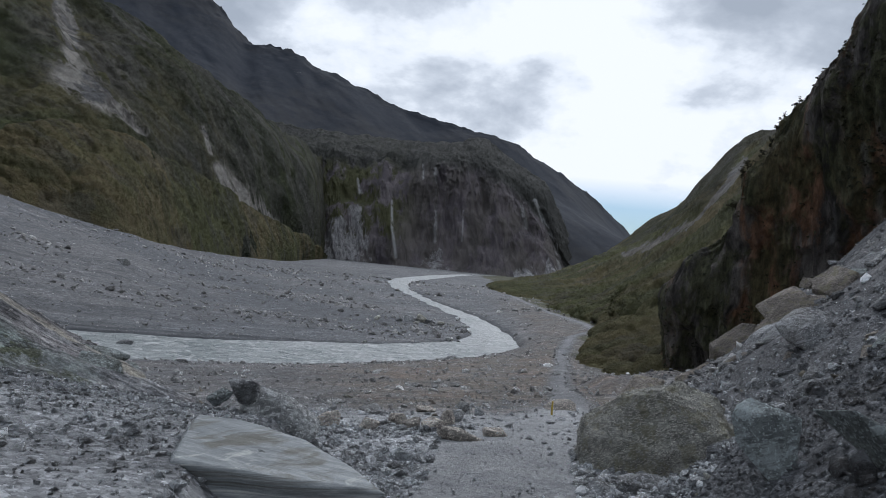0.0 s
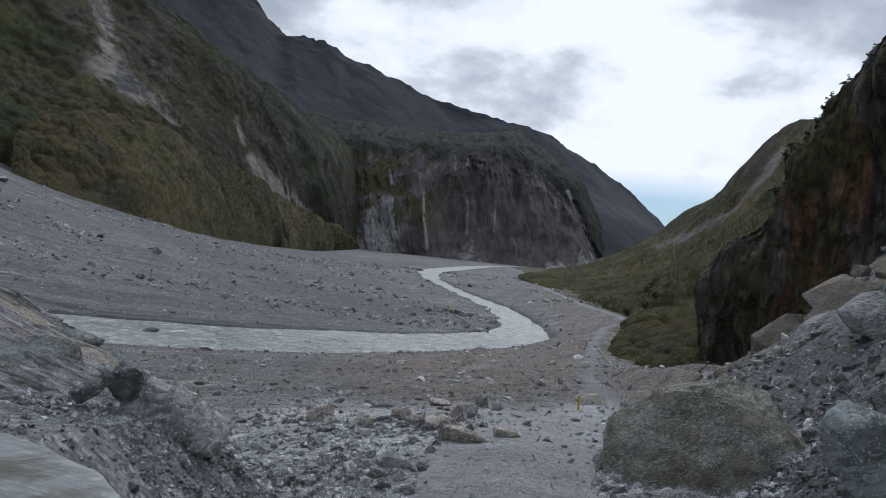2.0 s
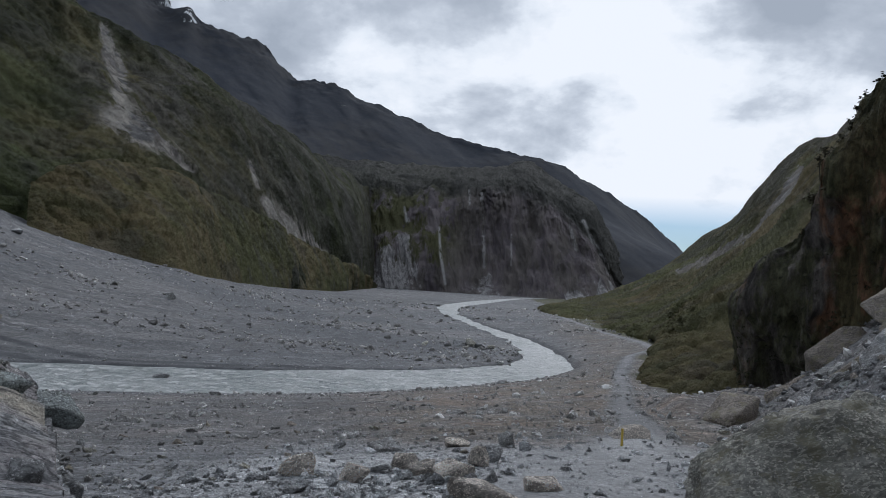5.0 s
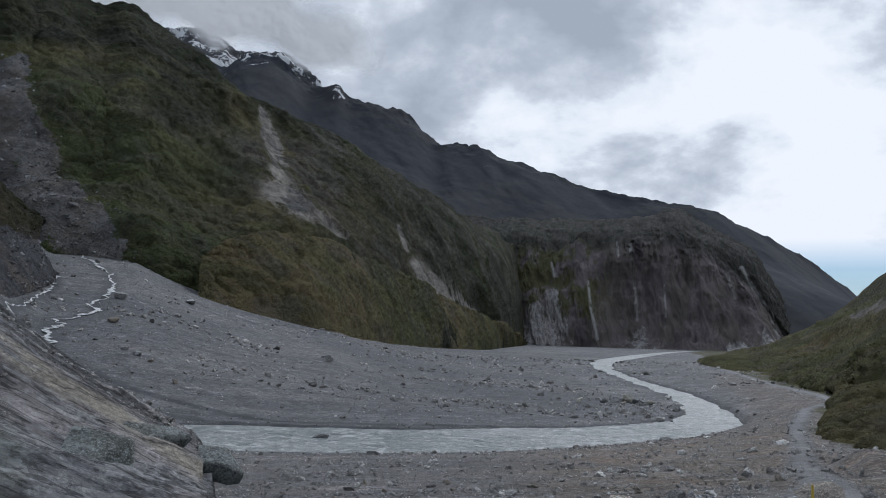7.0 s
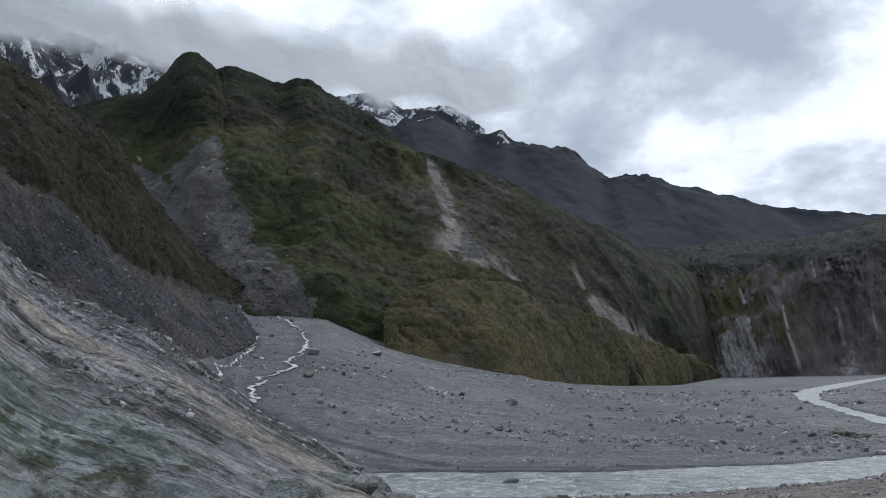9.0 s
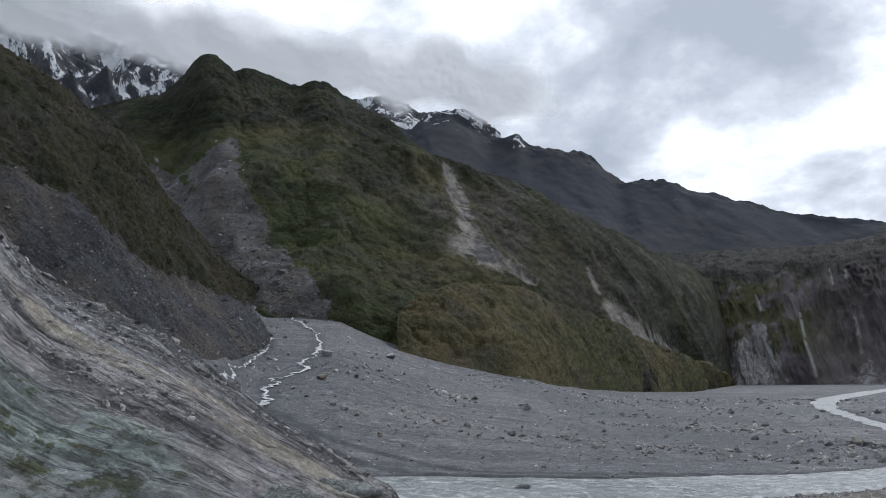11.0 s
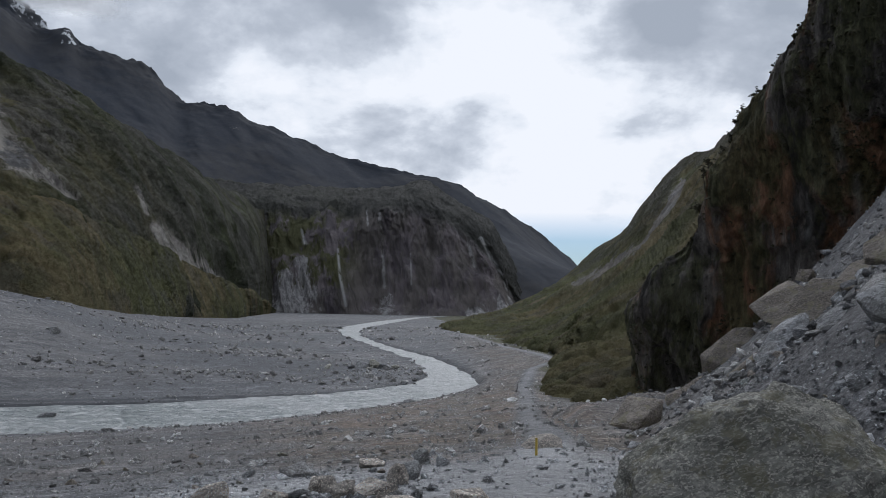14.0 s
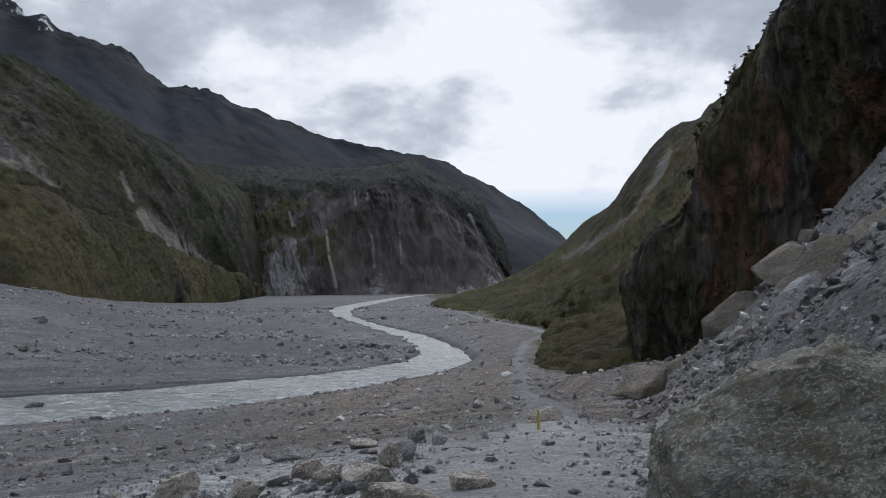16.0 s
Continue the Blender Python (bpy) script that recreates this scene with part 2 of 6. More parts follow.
# ---- materials ----
class Mat:
    """A small builder of node materials."""

    def __init__(self, name, rough=0.9, spec=0.3):
        self.m = bpy.data.materials.new(name)
        self.m.use_nodes = True
        self.n, self.l = self.m.node_tree.nodes, self.m.node_tree.links
        self.b = self.n["Principled BSDF"]
        self.b.inputs["Roughness"].default_value = rough
        self.b.inputs["Specular IOR Level"].default_value = spec
        self.pos = self.n.new("ShaderNodeNewGeometry").outputs["Position"]

    def link(self, a, b):
        if isinstance(a, (int, float)):
            b.default_value = a
        elif isinstance(a, tuple):
            b.default_value = (*a, 1) if len(a) == 3 else a
        else:
            self.l.new(a, b)

    def noise(self, scale, detail=6, rough=0.6, stretch=None, dist=0.0, kind="noise"):
        v = self.pos
        if stretch:
            steps = [("Scale", stretch[:3])]
            if len(stretch) > 3:
                steps = [("Rotation", (0, 0, radians(stretch[4]))), ("Rotation", (0, radians(stretch[3]), 0))] + steps
            for key, val in steps:
                mp = self.n.new("ShaderNodeMapping")
                mp.inputs[key].default_value = val
                self.l.new(v, mp.inputs[0])
                v = mp.outputs[0]
        if kind == "voronoi":
            t = self.n.new("ShaderNodeTexVoronoi")
            t.inputs["Scale"].default_value = scale
            self.l.new(v, t.inputs["Vector"])
            return t.outputs["Distance"]
        t = self.n.new("ShaderNodeTexNoise")
        t.inputs["Scale"].default_value, t.inputs["Detail"].default_value, t.inputs["Roughness"].default_value = scale, detail, rough
        t.inputs["Distortion"].default_value = dist
        self.l.new(v, t.inputs["Vector"])
        return self.math("ADD", self.math("MULTIPLY", self.math("SUBTRACT", t.outputs[0], 0.5), 1.9), 0.5)

    def speckle(self, c, *scales, much=1.0):
        """Pieces of stone of uneven brightness, at several sizes."""
        for s in scales:
            c = self.mix(much, c, self.ramp(self.cells(s), (0.0, 0.55), (0.25, 0.88), (0.7, 1.05), (0.9, 1.25), (1.0, 1.75)), "MULTIPLY")
        return c

    def cells(self, scale):
        t = self.n.new("ShaderNodeTexVoronoi")
        t.inputs["Scale"].default_value = scale
        self.l.new(self.pos, t.inputs["Vector"])
        s = self.n.new("ShaderNodeSeparateColor")
        self.l.new(t.outputs["Color"], s.inputs[0])
        return s.outputs[0]

    def attr(self, name):
        a = self.n.new("ShaderNodeAttribute")
        a.attribute_name = name
        return a.outputs["Fac"]

    def ramp(self, fac, *stops):
        r = self.n.new("ShaderNodeValToRGB")
        e = r.color_ramp.elements
        while len(e) < len(stops):
            e.new(0.5)
        for k, (p, c) in enumerate(stops):
            e[k].position = p
            e[k].color = (c, c, c, 1) if isinstance(c, (int, float)) else (*c, 1)
        self.link(fac, r.inputs[0])
        return r.outputs[0]

    def mix(self, fac, a, b, how="MIX"):
        m = self.n.new("ShaderNodeMix")
        m.data_type, m.blend_type = "RGBA", how
        self.link(fac, m.inputs["Factor"])
        self.link(a, m.inputs[6])
        self.link(b, m.inputs[7])
        return m.outputs[2]

    def math(self, op, a, b=0.0):
        m = self.n.new("ShaderNodeMath")
        m.operation = op
        m.use_clamp = op in ("MULTIPLY_ADD",)
        self.link(a, m.inputs[0])
        self.link(b, m.inputs[1])
        return m.outputs[0]

    def island(self):
        return self.n.new("ShaderNodeNewGeometry").outputs["Random Per Island"]

    def random(self):
        return self.n.new("ShaderNodeObjectInfo").outputs["Random"]

    def done(self, color, bump=(), rough=None):
        self.link(color, self.b.inputs["Base Color"])
        if rough is not None:
            self.link(rough, self.b.inputs["Roughness"])
        last = None
        for height, strength, distance in bump:
            bp = self.n.new("ShaderNodeBump")
            bp.inputs["Strength"].default_value, bp.inputs["Distance"].default_value = strength, distance
            self.l.new(height, bp.inputs["Height"])
            if last is not None:
                self.l.new(last, bp.inputs["Normal"])
            last = bp.outputs[0]
        if last is not None:
            self.l.new(last, self.b.inputs["Normal"])
        return self.m


def ground_material():
    m = Mat("gravel", 0.93, 0.25)
    big, mid_, fine = m.noise(0.02, 5), m.noise(0.25, 7, 0.65), m.noise(3.0, 8, 0.75)
    c = m.mix(m.ramp(big, (0.35, 0.0), (0.65, 1.0)), (0.45, 0.458, 0.476), (0.56, 0.559, 0.564))
    # darker base tone, with lens vignetting and shade partly put into it
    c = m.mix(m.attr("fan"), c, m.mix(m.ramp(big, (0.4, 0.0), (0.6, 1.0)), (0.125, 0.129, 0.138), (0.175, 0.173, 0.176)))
    c = m.mix(m.math("MULTIPLY", m.ramp(mid_, (0.46, 0.0), (0.6, 1.0)), 0.28), c, (0.13, 0.135, 0.147))
    # flow lines on the flats
    flow = m.noise(0.09, 7, 0.65, (0.3, 1.9, 1.0, 0, -20), 0.5)
    c = m.mix(m.math("MULTIPLY", m.ramp(flow, (0.50, 0.0), (0.6, 1.0)), 0.55), c, (0.11, 0.114, 0.122))
    # brown fines on the bank above the river
    br = m.math("MULTIPLY", m.attr("brown"), m.ramp(m.noise(0.35, 6), (0.32, 0.45), (0.55, 1.0)))
    brown = m.mix(m.ramp(fine, (0.38, 0.0), (0.62, 1.0)), (0.100, 0.083, 0.067), (0.215, 0.182, 0.148))
    brown = m.mix(m.math("MULTIPLY", m.ramp(m.noise(0.18, 6), (0.5, 0.0), (0.62, 1.0)), 0.35), brown, (0.22, 0.145, 0.105))
    brown = m.mix(m.math("MULTIPLY", m.ramp(m.cells(2.6), (0.8, 0.0), (0.95, 1.0)), 0.6), brown, (0.34, 0.325, 0.305))
    c = m.mix(m.math("MULTIPLY", br, 0.85), c, brown)
    # wet silt, and low scrub
    gr = m.math("MULTIPLY", m.attr("green"), m.ramp(m.noise(0.08, 7, 0.7), (0.22, 0.0), (0.42, 1.0)))
    c = m.mix(gr, c, m.mix(m.ramp(m.noise(0.6, 6), (0.3, 0.0), (0.7, 1.0)), (0.048, 0.052, 0.028), (0.098, 0.095, 0.054)))
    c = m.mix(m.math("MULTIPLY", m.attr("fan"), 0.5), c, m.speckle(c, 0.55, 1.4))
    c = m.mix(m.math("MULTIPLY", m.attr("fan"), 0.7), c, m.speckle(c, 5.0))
    c = m.speckle(c, 17.0, 40.0, much=0.9)
    c = m.mix(0.7, c, m.ramp(fine, (0.3, 0.6), (0.5, 1.0), (0.7, 1.4)), "MULTIPLY")
    c = m.mix(m.math("MULTIPLY", m.attr("wet"), 0.8), c, m.mix(m.ramp(mid_, (0.4, 0.0), (0.6, 1.0)), (0.052, 0.056, 0.063), (0.085, 0.09, 0.099)))
    # trodden path of fine grey silt and grit
    pa = m.math("MULTIPLY", m.attr("track"), m.ramp(m.noise(1.3, 6), (0.2, 0.6), (0.6, 1.0)))
    path = m.mix(m.ramp(m.noise(1.1, 7, 0.65), (0.35, 0.0), (0.65, 1.0)), (0.285, 0.289, 0.298), (0.40, 0.40, 0.405))
    path = m.speckle(path, 16.0, 45.0, much=0.5)
    c = m.mix(m.math("MULTIPLY", pa, 0.85), c, path)
    return m.done(c, ((m.noise(0.7, 8, 0.7), 0.3, 0.4), (m.cells(9.0), 0.5, 0.05), (m.noise(9.0, 8, 0.75), 0.9, 0.06)))


def bedrock_material():
    """Glacier-worn bedrock: grey, pinkish and greenish streaks along the rib, tan edge, dark rubble, moss."""
    m = Mat("bedrock", 0.85, 0.3)
    turn = (-35, -45)
    streak = m.noise(1.3, 8, 0.7, (0.09, 2.2, 2.2, *turn), 0.35)
    fine = m.noise(5.0, 8, 0.75, (0.07, 2.0, 2.0, *turn), 0.3)
    c = m.mix(m.ramp(streak, (0.34, 0.0), (0.6, 1.0)), (0.23, 0.237, 0.255), (0.45, 0.452, 0.468))
    c = m.mix(m.math("MULTIPLY", m.ramp(m.noise(0.5, 6, 0.6, (0.2, 1.2, 1.2, *turn)), (0.46, 0.0), (0.58, 1.0)), 0.45), c, (0.40, 0.345, 0.34))
    c = m.mix(m.math("MULTIPLY", m.ramp(fine, (0.56, 0.0), (0.63, 1.0)), 0.5), c, (0.55, 0.545, 0.54))
    c = m.mix(m.math("MULTIPLY", m.ramp(fine, (0.36, 1.0), (0.43, 0.0)), 0.75), c, (0.08, 0.081, 0.085))
    tan = m.math("MULTIPLY", m.attr("tan"), m.ramp(m.noise(0.8, 7, 0.7, (0.3, 1.3, 1.3, *turn)), (0.36, 0.0), (0.5, 1.0)))
    c = m.mix(tan, c, m.mix(fine, (0.33, 0.30, 0.25), (0.56, 0.52, 0.45)))
    rub = m.math("MULTIPLY", m.attr("rubble"), m.ramp(m.noise(1.1, 7, 0.7, (0.35, 1.2, 1.2, *turn)), (0.40, 0.0), (0.5, 1.0)))
    c = m.mix(rub, c, m.speckle((0.115, 0.117, 0.123), 6.0, 15.0))
    moss = m.noise(0.55, 7, 0.7)
    green = m.mix(m.ramp(m.noise(1.6, 7, 0.7, (0.4, 1, 1, *turn)), (0.4, 0.0), (0.6, 1.0)), (0.16, 0.185, 0.178), (0.36, 0.42, 0.40))
    green = m.mix(m.math("MULTIPLY", m.ramp(m.noise(2.2, 7, 0.7), (0.54, 0.0), (0.64, 1.0)), 0.8), green, (0.075, 0.08, 0.03))
    c = m.mix(m.math("MULTIPLY", m.attr("moss"), m.ramp(moss, (0.3, 0.3), (0.5, 1.0))), c, green)
    crack = m.noise(0.42, 6, 0.6, (0.16, 2.4, 2.4, *turn), 0.5)
    c = m.mix(m.math("MULTIPLY", m.ramp(crack, (0.465, 0.0), (0.485, 1.0), (0.50, 1.0), (0.53, 0.0)), 0.7), c, (0.055, 0.057, 0.062))
    c = m.speckle(c, 4.0, 9.0, 28.0, much=0.45)
    return m.done(c, ((crack, 0.6, 0.3), (streak, 0.5, 0.25), (fine, 0.8, 0.08), (m.noise(9.0, 8, 0.75), 0.7, 0.04)))


def stone_material(name, tint=(1, 1, 1), green=0.0):
    """Broken schist: gritty grey with pale flakes, dark pits, thin quartz veins."""
    m = Mat(name, 0.88, 0.3)
    loose = name == "loose_stone"
    r = m.island() if loose else m.random()
    f, g = m.noise(2.6, 9, 0.75), m.noise(15.0, 8, 0.78)
    veins = m.noise(1.3, 7, 0.6, (0.25, 2.2, 3.4, 25, 30), 0.6)
    flakes, grit = m.noise(13.0, 5, 0.7, (0.5, 1.5, 2.2, 25, 30), 0.6), m.cells(70.0)
    def t(v):
        return tuple(v * k for k in tint)
    c = m.mix(m.ramp(f, (0.36, 0.0), (0.66, 1.0)), t(0.2), t(0.36))
    c = m.mix(m.math("MULTIPLY", m.ramp(m.noise(0.9, 7, 0.65), (0.46, 0.0), (0.6, 1.0)), 0.3 + green), c, (0.25, 0.25, 0.195) if green else (0.22, 0.185, 0.15))
    c = m.mix(m.math("MULTIPLY", m.ramp(veins, (0.60, 0.0), (0.64, 1.0)), 0.18 if name == "lichen_boulder" else 0.5), c, t(0.6))
    c = m.mix(m.math("MULTIPLY", m.ramp(g, (0.36, 1.0), (0.46, 0.0)), 0.45), c, t(0.08))
    c = m.mix(m.math("MULTIPLY", m.ramp(flakes, (0.60, 0.0), (0.66, 1.0)), 0.2 if name == "lichen_boulder" else 0.55), c, t(0.62))
    c = m.mix(m.math("MULTIPLY", m.ramp(flakes, (0.32, 1.0), (0.40, 0.0)), 0.55), c, t(0.09))
    c = m.mix(m.math("MULTIPLY", m.ramp(grit, (0.88, 0.0), (0.92, 1.0)), 0.6), c, t(0.7))
    if name in ("lichen_boulder", "brown_slab"):
        c = m.mix(m.math("MULTIPLY", m.ramp(m.noise(1.7, 6, 0.65), (0.5, 0.0), (0.62, 1.0)), 0.45), c, t(0.15))
        c = m.mix(m.math("MULTIPLY", m.ramp(m.noise(34.0, 4, 0.6, (0.5, 1.1, 1.6, 25, 30), 0.3), (0.59, 0.0), (0.66, 1.0)), 0.7), c, t(0.55))
        c = m.mix(m.math("MULTIPLY", m.ramp(m.noise(4.0, 6, 0.65), (0.56, 0.0), (0.66, 1.0)), 0.5), c, (0.34, 0.31, 0.20))
    c = m.mix(0.9, c, m.ramp(r, (0.0, 0.45), (0.4, 0.85), (0.75, 1.15), (0.9, 1.6), (1.0, 2.2)) if loose else m.ramp(r, (0.0, 0.75), (0.5, 0.95), (1.0, 1.3)), "MULTIPLY")
    return m.done(c, ((f, 0.9, 0.16), (flakes, 0.5, 0.04), (g, 1.0, 0.05)))


def bush_colour(m, green, dark, dry, scale, rock):
    """Patches of bush, dry tussock and dark forest, the same for the slope and for the leaves on it."""
    a, b, f = m.noise(0.011 * scale, 6), m.noise(0.05 * scale, 8, 0.65), m.noise(0.35 * scale, 8, 0.75)
    c = m.mix(m.ramp(a, (0.40, 0.0), (0.62, 1.0)), green, dry)
    c = m.mix(m.math("MULTIPLY", m.ramp(b, (0.44, 0.0), (0.66, 1.0)), 0.65), c, dark)
    c = m.mix(m.math("MULTIPLY", m.ramp(f, (0.5, 0.0), (0.72, 1.0)), 0.25), c, tuple(v * 1.4 for v in green))
    c = m.mix(m.math("MULTIPLY", m.attr("forest"), m.ramp(b, (0.25, 0.6), (0.5, 1.0))), c, m.mix(f, tuple(v * 0.38 for v in dark), tuple(v * 0.78 for v in dark)))
    return c, b, f


def slope_material(name, green, dark, dry, bare=(0.30, 0.295, 0.29), scale=1.0, rock=0.35, bump=1.0, stone=1.0):
    """A bush-covered mountainside with bare scree where the attribute says so."""
    m = Mat(name, 0.95, 0.12)
    c, b, f = bush_colour(m, green, dark, dry, scale, rock)
    st = m.noise(0.045 * scale, 6, 0.65, (1, 1, 0.7), 0.4)
    rk = m.ramp(st, (0.52, 0.0), (0.64, 1.0))
    c = m.mix(m.math("MULTIPLY", rk, rock), c, m.mix(f, tuple(v * stone for v in (0.05, 0.049, 0.048)), tuple(v * stone for v in (0.15, 0.143, 0.138))))
    c = m.mix(m.math("MULTIPLY", m.attr("rocky"), m.ramp(m.noise(0.05 * scale, 7, 0.7, (1, 1, 0.6)), (0.34, 0.0), (0.5, 1.0))), c, m.mix(m.ramp(m.noise(0.03 * scale, 8, 0.72, (1, 1, 0.5)), (0.4, 0.0), (0.64, 1.0)), tuple(v * (0.4 + 0.6 * stone) for v in (0.085, 0.081, 0.075)), tuple(v * (0.4 + 0.6 * stone) for v in (0.20, 0.186, 0.172))))
    gully = m.noise(0.11 * scale, 9, 0.72, (1, 1, 0.5))
    sc = m.mix(m.ramp(gully, (0.36, 0.0), (0.64, 1.0)), tuple(v * 0.68 for v in bare), tuple(v * 1.2 for v in bare))
    sc = m.mix(m.math("MULTIPLY", m.ramp(m.noise(0.05, 6), (0.45, 0.0), (0.6, 1.0)), 0.4), sc, (0.20, 0.165, 0.13))
    edge = m.math("ADD", m.attr("bare"), m.math("MULTIPLY", m.math("SUBTRACT", m.noise(0.06 * scale, 9, 0.75), 0.5), 1.5))
    c = m.mix(m.math("MULTIPLY", m.ramp(edge, (0.46, 0.0), (0.56, 1.0)), m.ramp(m.attr("bare"), (0.02, 0.0), (0.2, 1.0))), c, sc)
    pl = m.math("MULTIPLY", m.attr("streak"), m.ramp(m.noise(0.06, 8, 0.75, (1, 1, 0.2)), (0.42, 0.0), (0.56, 1.0)))
    c = m.mix(pl, c, (0.46, 0.43, 0.39))
    sn = m.math("ADD", m.attr("snow"), m.math("MULTIPLY", m.math("SUBTRACT", m.noise(0.02, 8, 0.75, (1, 1, 0.4)), 0.5), 1.6))
    c = m.mix(m.math("MULTIPLY", m.ramp(sn, (0.55, 0.0), (0.65, 1.0)), m.ramp(m.attr("snow"), (0.02, 0.0), (0.15, 1.0))), c, (0.62, 0.64, 0.67))
    c = m.mix(0.3 * min(1, bump * 3), c, m.ramp(m.cells(0.26 * scale), (0.0, 0.6), (0.5, 1.0), (1.0, 1.5)), "MULTIPLY")
    return m.done(c, ((b, 0.6 * bump, 6.0 / scale), (f, 0.9 * bump, 2.8 / scale)))


BUSH = ((0.096, 0.112, 0.048), (0.056, 0.066, 0.037), (0.150, 0.134, 0.070))
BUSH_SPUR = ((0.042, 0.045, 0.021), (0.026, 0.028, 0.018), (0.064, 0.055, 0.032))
MAT_GROUND = ground_material()
MAT_BEDROCK = bedrock_material()
MAT_STONES = stone_material("loose_stone", (1.85, 1.89, 1.95))
MAT_BANK = stone_material("loose_stone", (1.65, 1.635, 1.62))
MAT_FAN = stone_material("loose_stone", (1.2, 1.18, 1.16))
# bluish talus grey, darkened too for shade and lens vignetting
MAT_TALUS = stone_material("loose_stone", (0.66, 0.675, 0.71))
MAT_BOULDER = stone_material("schist_boulder", (1.25, 1.265, 1.29))
MAT_PALE = stone_material("pale_schist", (1.6, 1.61, 1.6))
MAT_TAN = stone_material("pale_schist", (2.3, 2.1, 1.9))
MAT_SLAB = stone_material("brown_slab", (0.98, 0.87, 0.77))
MAT_LICHEN = stone_material("lichen_boulder", (1.5, 1.46, 1.32), 0.15)
MAT_GREEN = stone_material("green_schist", (1.15, 1.26, 1.27), 0.1)
MAT_BUSH = slope_material("bush_slope", *BUSH, (0.215, 0.213, 0.216), 0.55)
BUSH2 = ((0.116, 0.120, 0.052), (0.073, 0.077, 0.040), (0.176, 0.144, 0.076))
MAT_SIDE = slope_material("scrub_slope", *BUSH2, (0.20, 0.196, 0.193))
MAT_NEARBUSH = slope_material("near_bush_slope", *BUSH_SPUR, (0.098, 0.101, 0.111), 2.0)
# bush tones turned slate blue: distance haze put into the colour
MAT_RANGE = slope_material("hazed_far_range", (0.034, 0.039, 0.050), (0.027, 0.032, 0.043), (0.043, 0.045, 0.051), (0.26, 0.26, 0.26), 0.4, 0.08, 0.08, 1.0)


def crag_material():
    """A steep face with shade put into its dark tones: upright flutes, rust stains, dull green growth."""
    m = Mat("shaded_schist_cliff", 0.9, 0.25)
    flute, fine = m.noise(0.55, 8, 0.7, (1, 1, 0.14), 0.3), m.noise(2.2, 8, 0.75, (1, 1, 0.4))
    # low tones here carry the shade on the steep face
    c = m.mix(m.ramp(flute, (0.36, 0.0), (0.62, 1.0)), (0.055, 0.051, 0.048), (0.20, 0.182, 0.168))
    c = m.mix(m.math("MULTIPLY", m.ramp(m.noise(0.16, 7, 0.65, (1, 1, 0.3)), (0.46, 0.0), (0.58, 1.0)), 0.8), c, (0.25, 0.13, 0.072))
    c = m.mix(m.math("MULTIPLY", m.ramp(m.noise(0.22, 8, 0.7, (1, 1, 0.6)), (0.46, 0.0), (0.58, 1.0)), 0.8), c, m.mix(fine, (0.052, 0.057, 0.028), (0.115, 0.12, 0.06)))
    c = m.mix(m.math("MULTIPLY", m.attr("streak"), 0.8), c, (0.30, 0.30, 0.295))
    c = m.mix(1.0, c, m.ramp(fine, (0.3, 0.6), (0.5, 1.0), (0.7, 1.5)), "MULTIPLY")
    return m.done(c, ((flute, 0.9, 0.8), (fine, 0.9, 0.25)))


MAT_SHADED_CRAG = crag_material()



def cliff_material():
    """A far rock wall: upright streaks, dull green growth on its ribs, forest on its brow, pale broken patches at its foot."""
    m = Mat("far_cliff", 0.95, 0.12)
    tall, fine = m.noise(0.045, 8, 0.68, (1, 1, 0.10), 0.3), m.noise(0.22, 8, 0.75, (1, 1, 0.3))
    # rock lifted and purpled, carrying some distance haze in its colour
    c = m.mix(m.ramp(tall, (0.34, 0.0), (0.66, 1.0)), (0.140, 0.124, 0.137), (0.262, 0.232, 0.241))
    c = m.mix(m.math("MULTIPLY", m.attr("green"), m.ramp(m.noise(0.03, 8, 0.7, (1, 1, 0.4)), (0.38, 0.0), (0.52, 1.0))), c, m.mix(fine, (0.085, 0.090, 0.050), (0.165, 0.160, 0.088)))
    c = m.mix(m.attr("forest"), c, m.mix(fine, (0.050, 0.052, 0.050), (0.086, 0.086, 0.078)))
    pale = m.math("ADD", m.attr("bare"), m.math("MULTIPLY", m.math("SUBTRACT", m.noise(0.07, 8, 0.72, (1, 1, 0.16)), 0.5), 1.3))
    pale = m.math("MULTIPLY", m.ramp(pale, (0.5, 0.0), (0.68, 1.0)), m.ramp(m.attr("bare"), (0.02, 0.0), (0.2, 1.0)))
    c = m.mix(pale, c, m.mix(m.ramp(fine, (0.35, 0.0), (0.65, 1.0)), (0.27, 0.26, 0.265), (0.54, 0.525, 0.53)))
    c = m.mix(m.math("MULTIPLY", m.attr("streak"), m.ramp(m.noise(0.08, 8, 0.75, (1, 1, 0.2)), (0.34, 0.0), (0.5, 1.0))), c, (0.58, 0.575, 0.58))
    return m.done(c, ((tall, 0.8, 9.0), (fine, 0.7, 3.0)))


def snow_material():
    m = Mat("snowy_rock", 0.9, 0.2)
    n, f = m.noise(0.016, 9, 0.78, (1, 1, 0.4)), m.noise(0.05, 6, 0.7)
    rockc = m.mix(f, (0.03, 0.033, 0.040), (0.07, 0.072, 0.08))
    k = m.math("ADD", m.attr("high"), m.math("MULTIPLY", m.math("SUBTRACT", n, 0.5), 3.6))
    return m.done(m.mix(m.ramp(k, (0.62, 0.0), (0.74, 1.0)), rockc, (0.62, 0.64, 0.67)), ((n, 0.6, 12.0),))


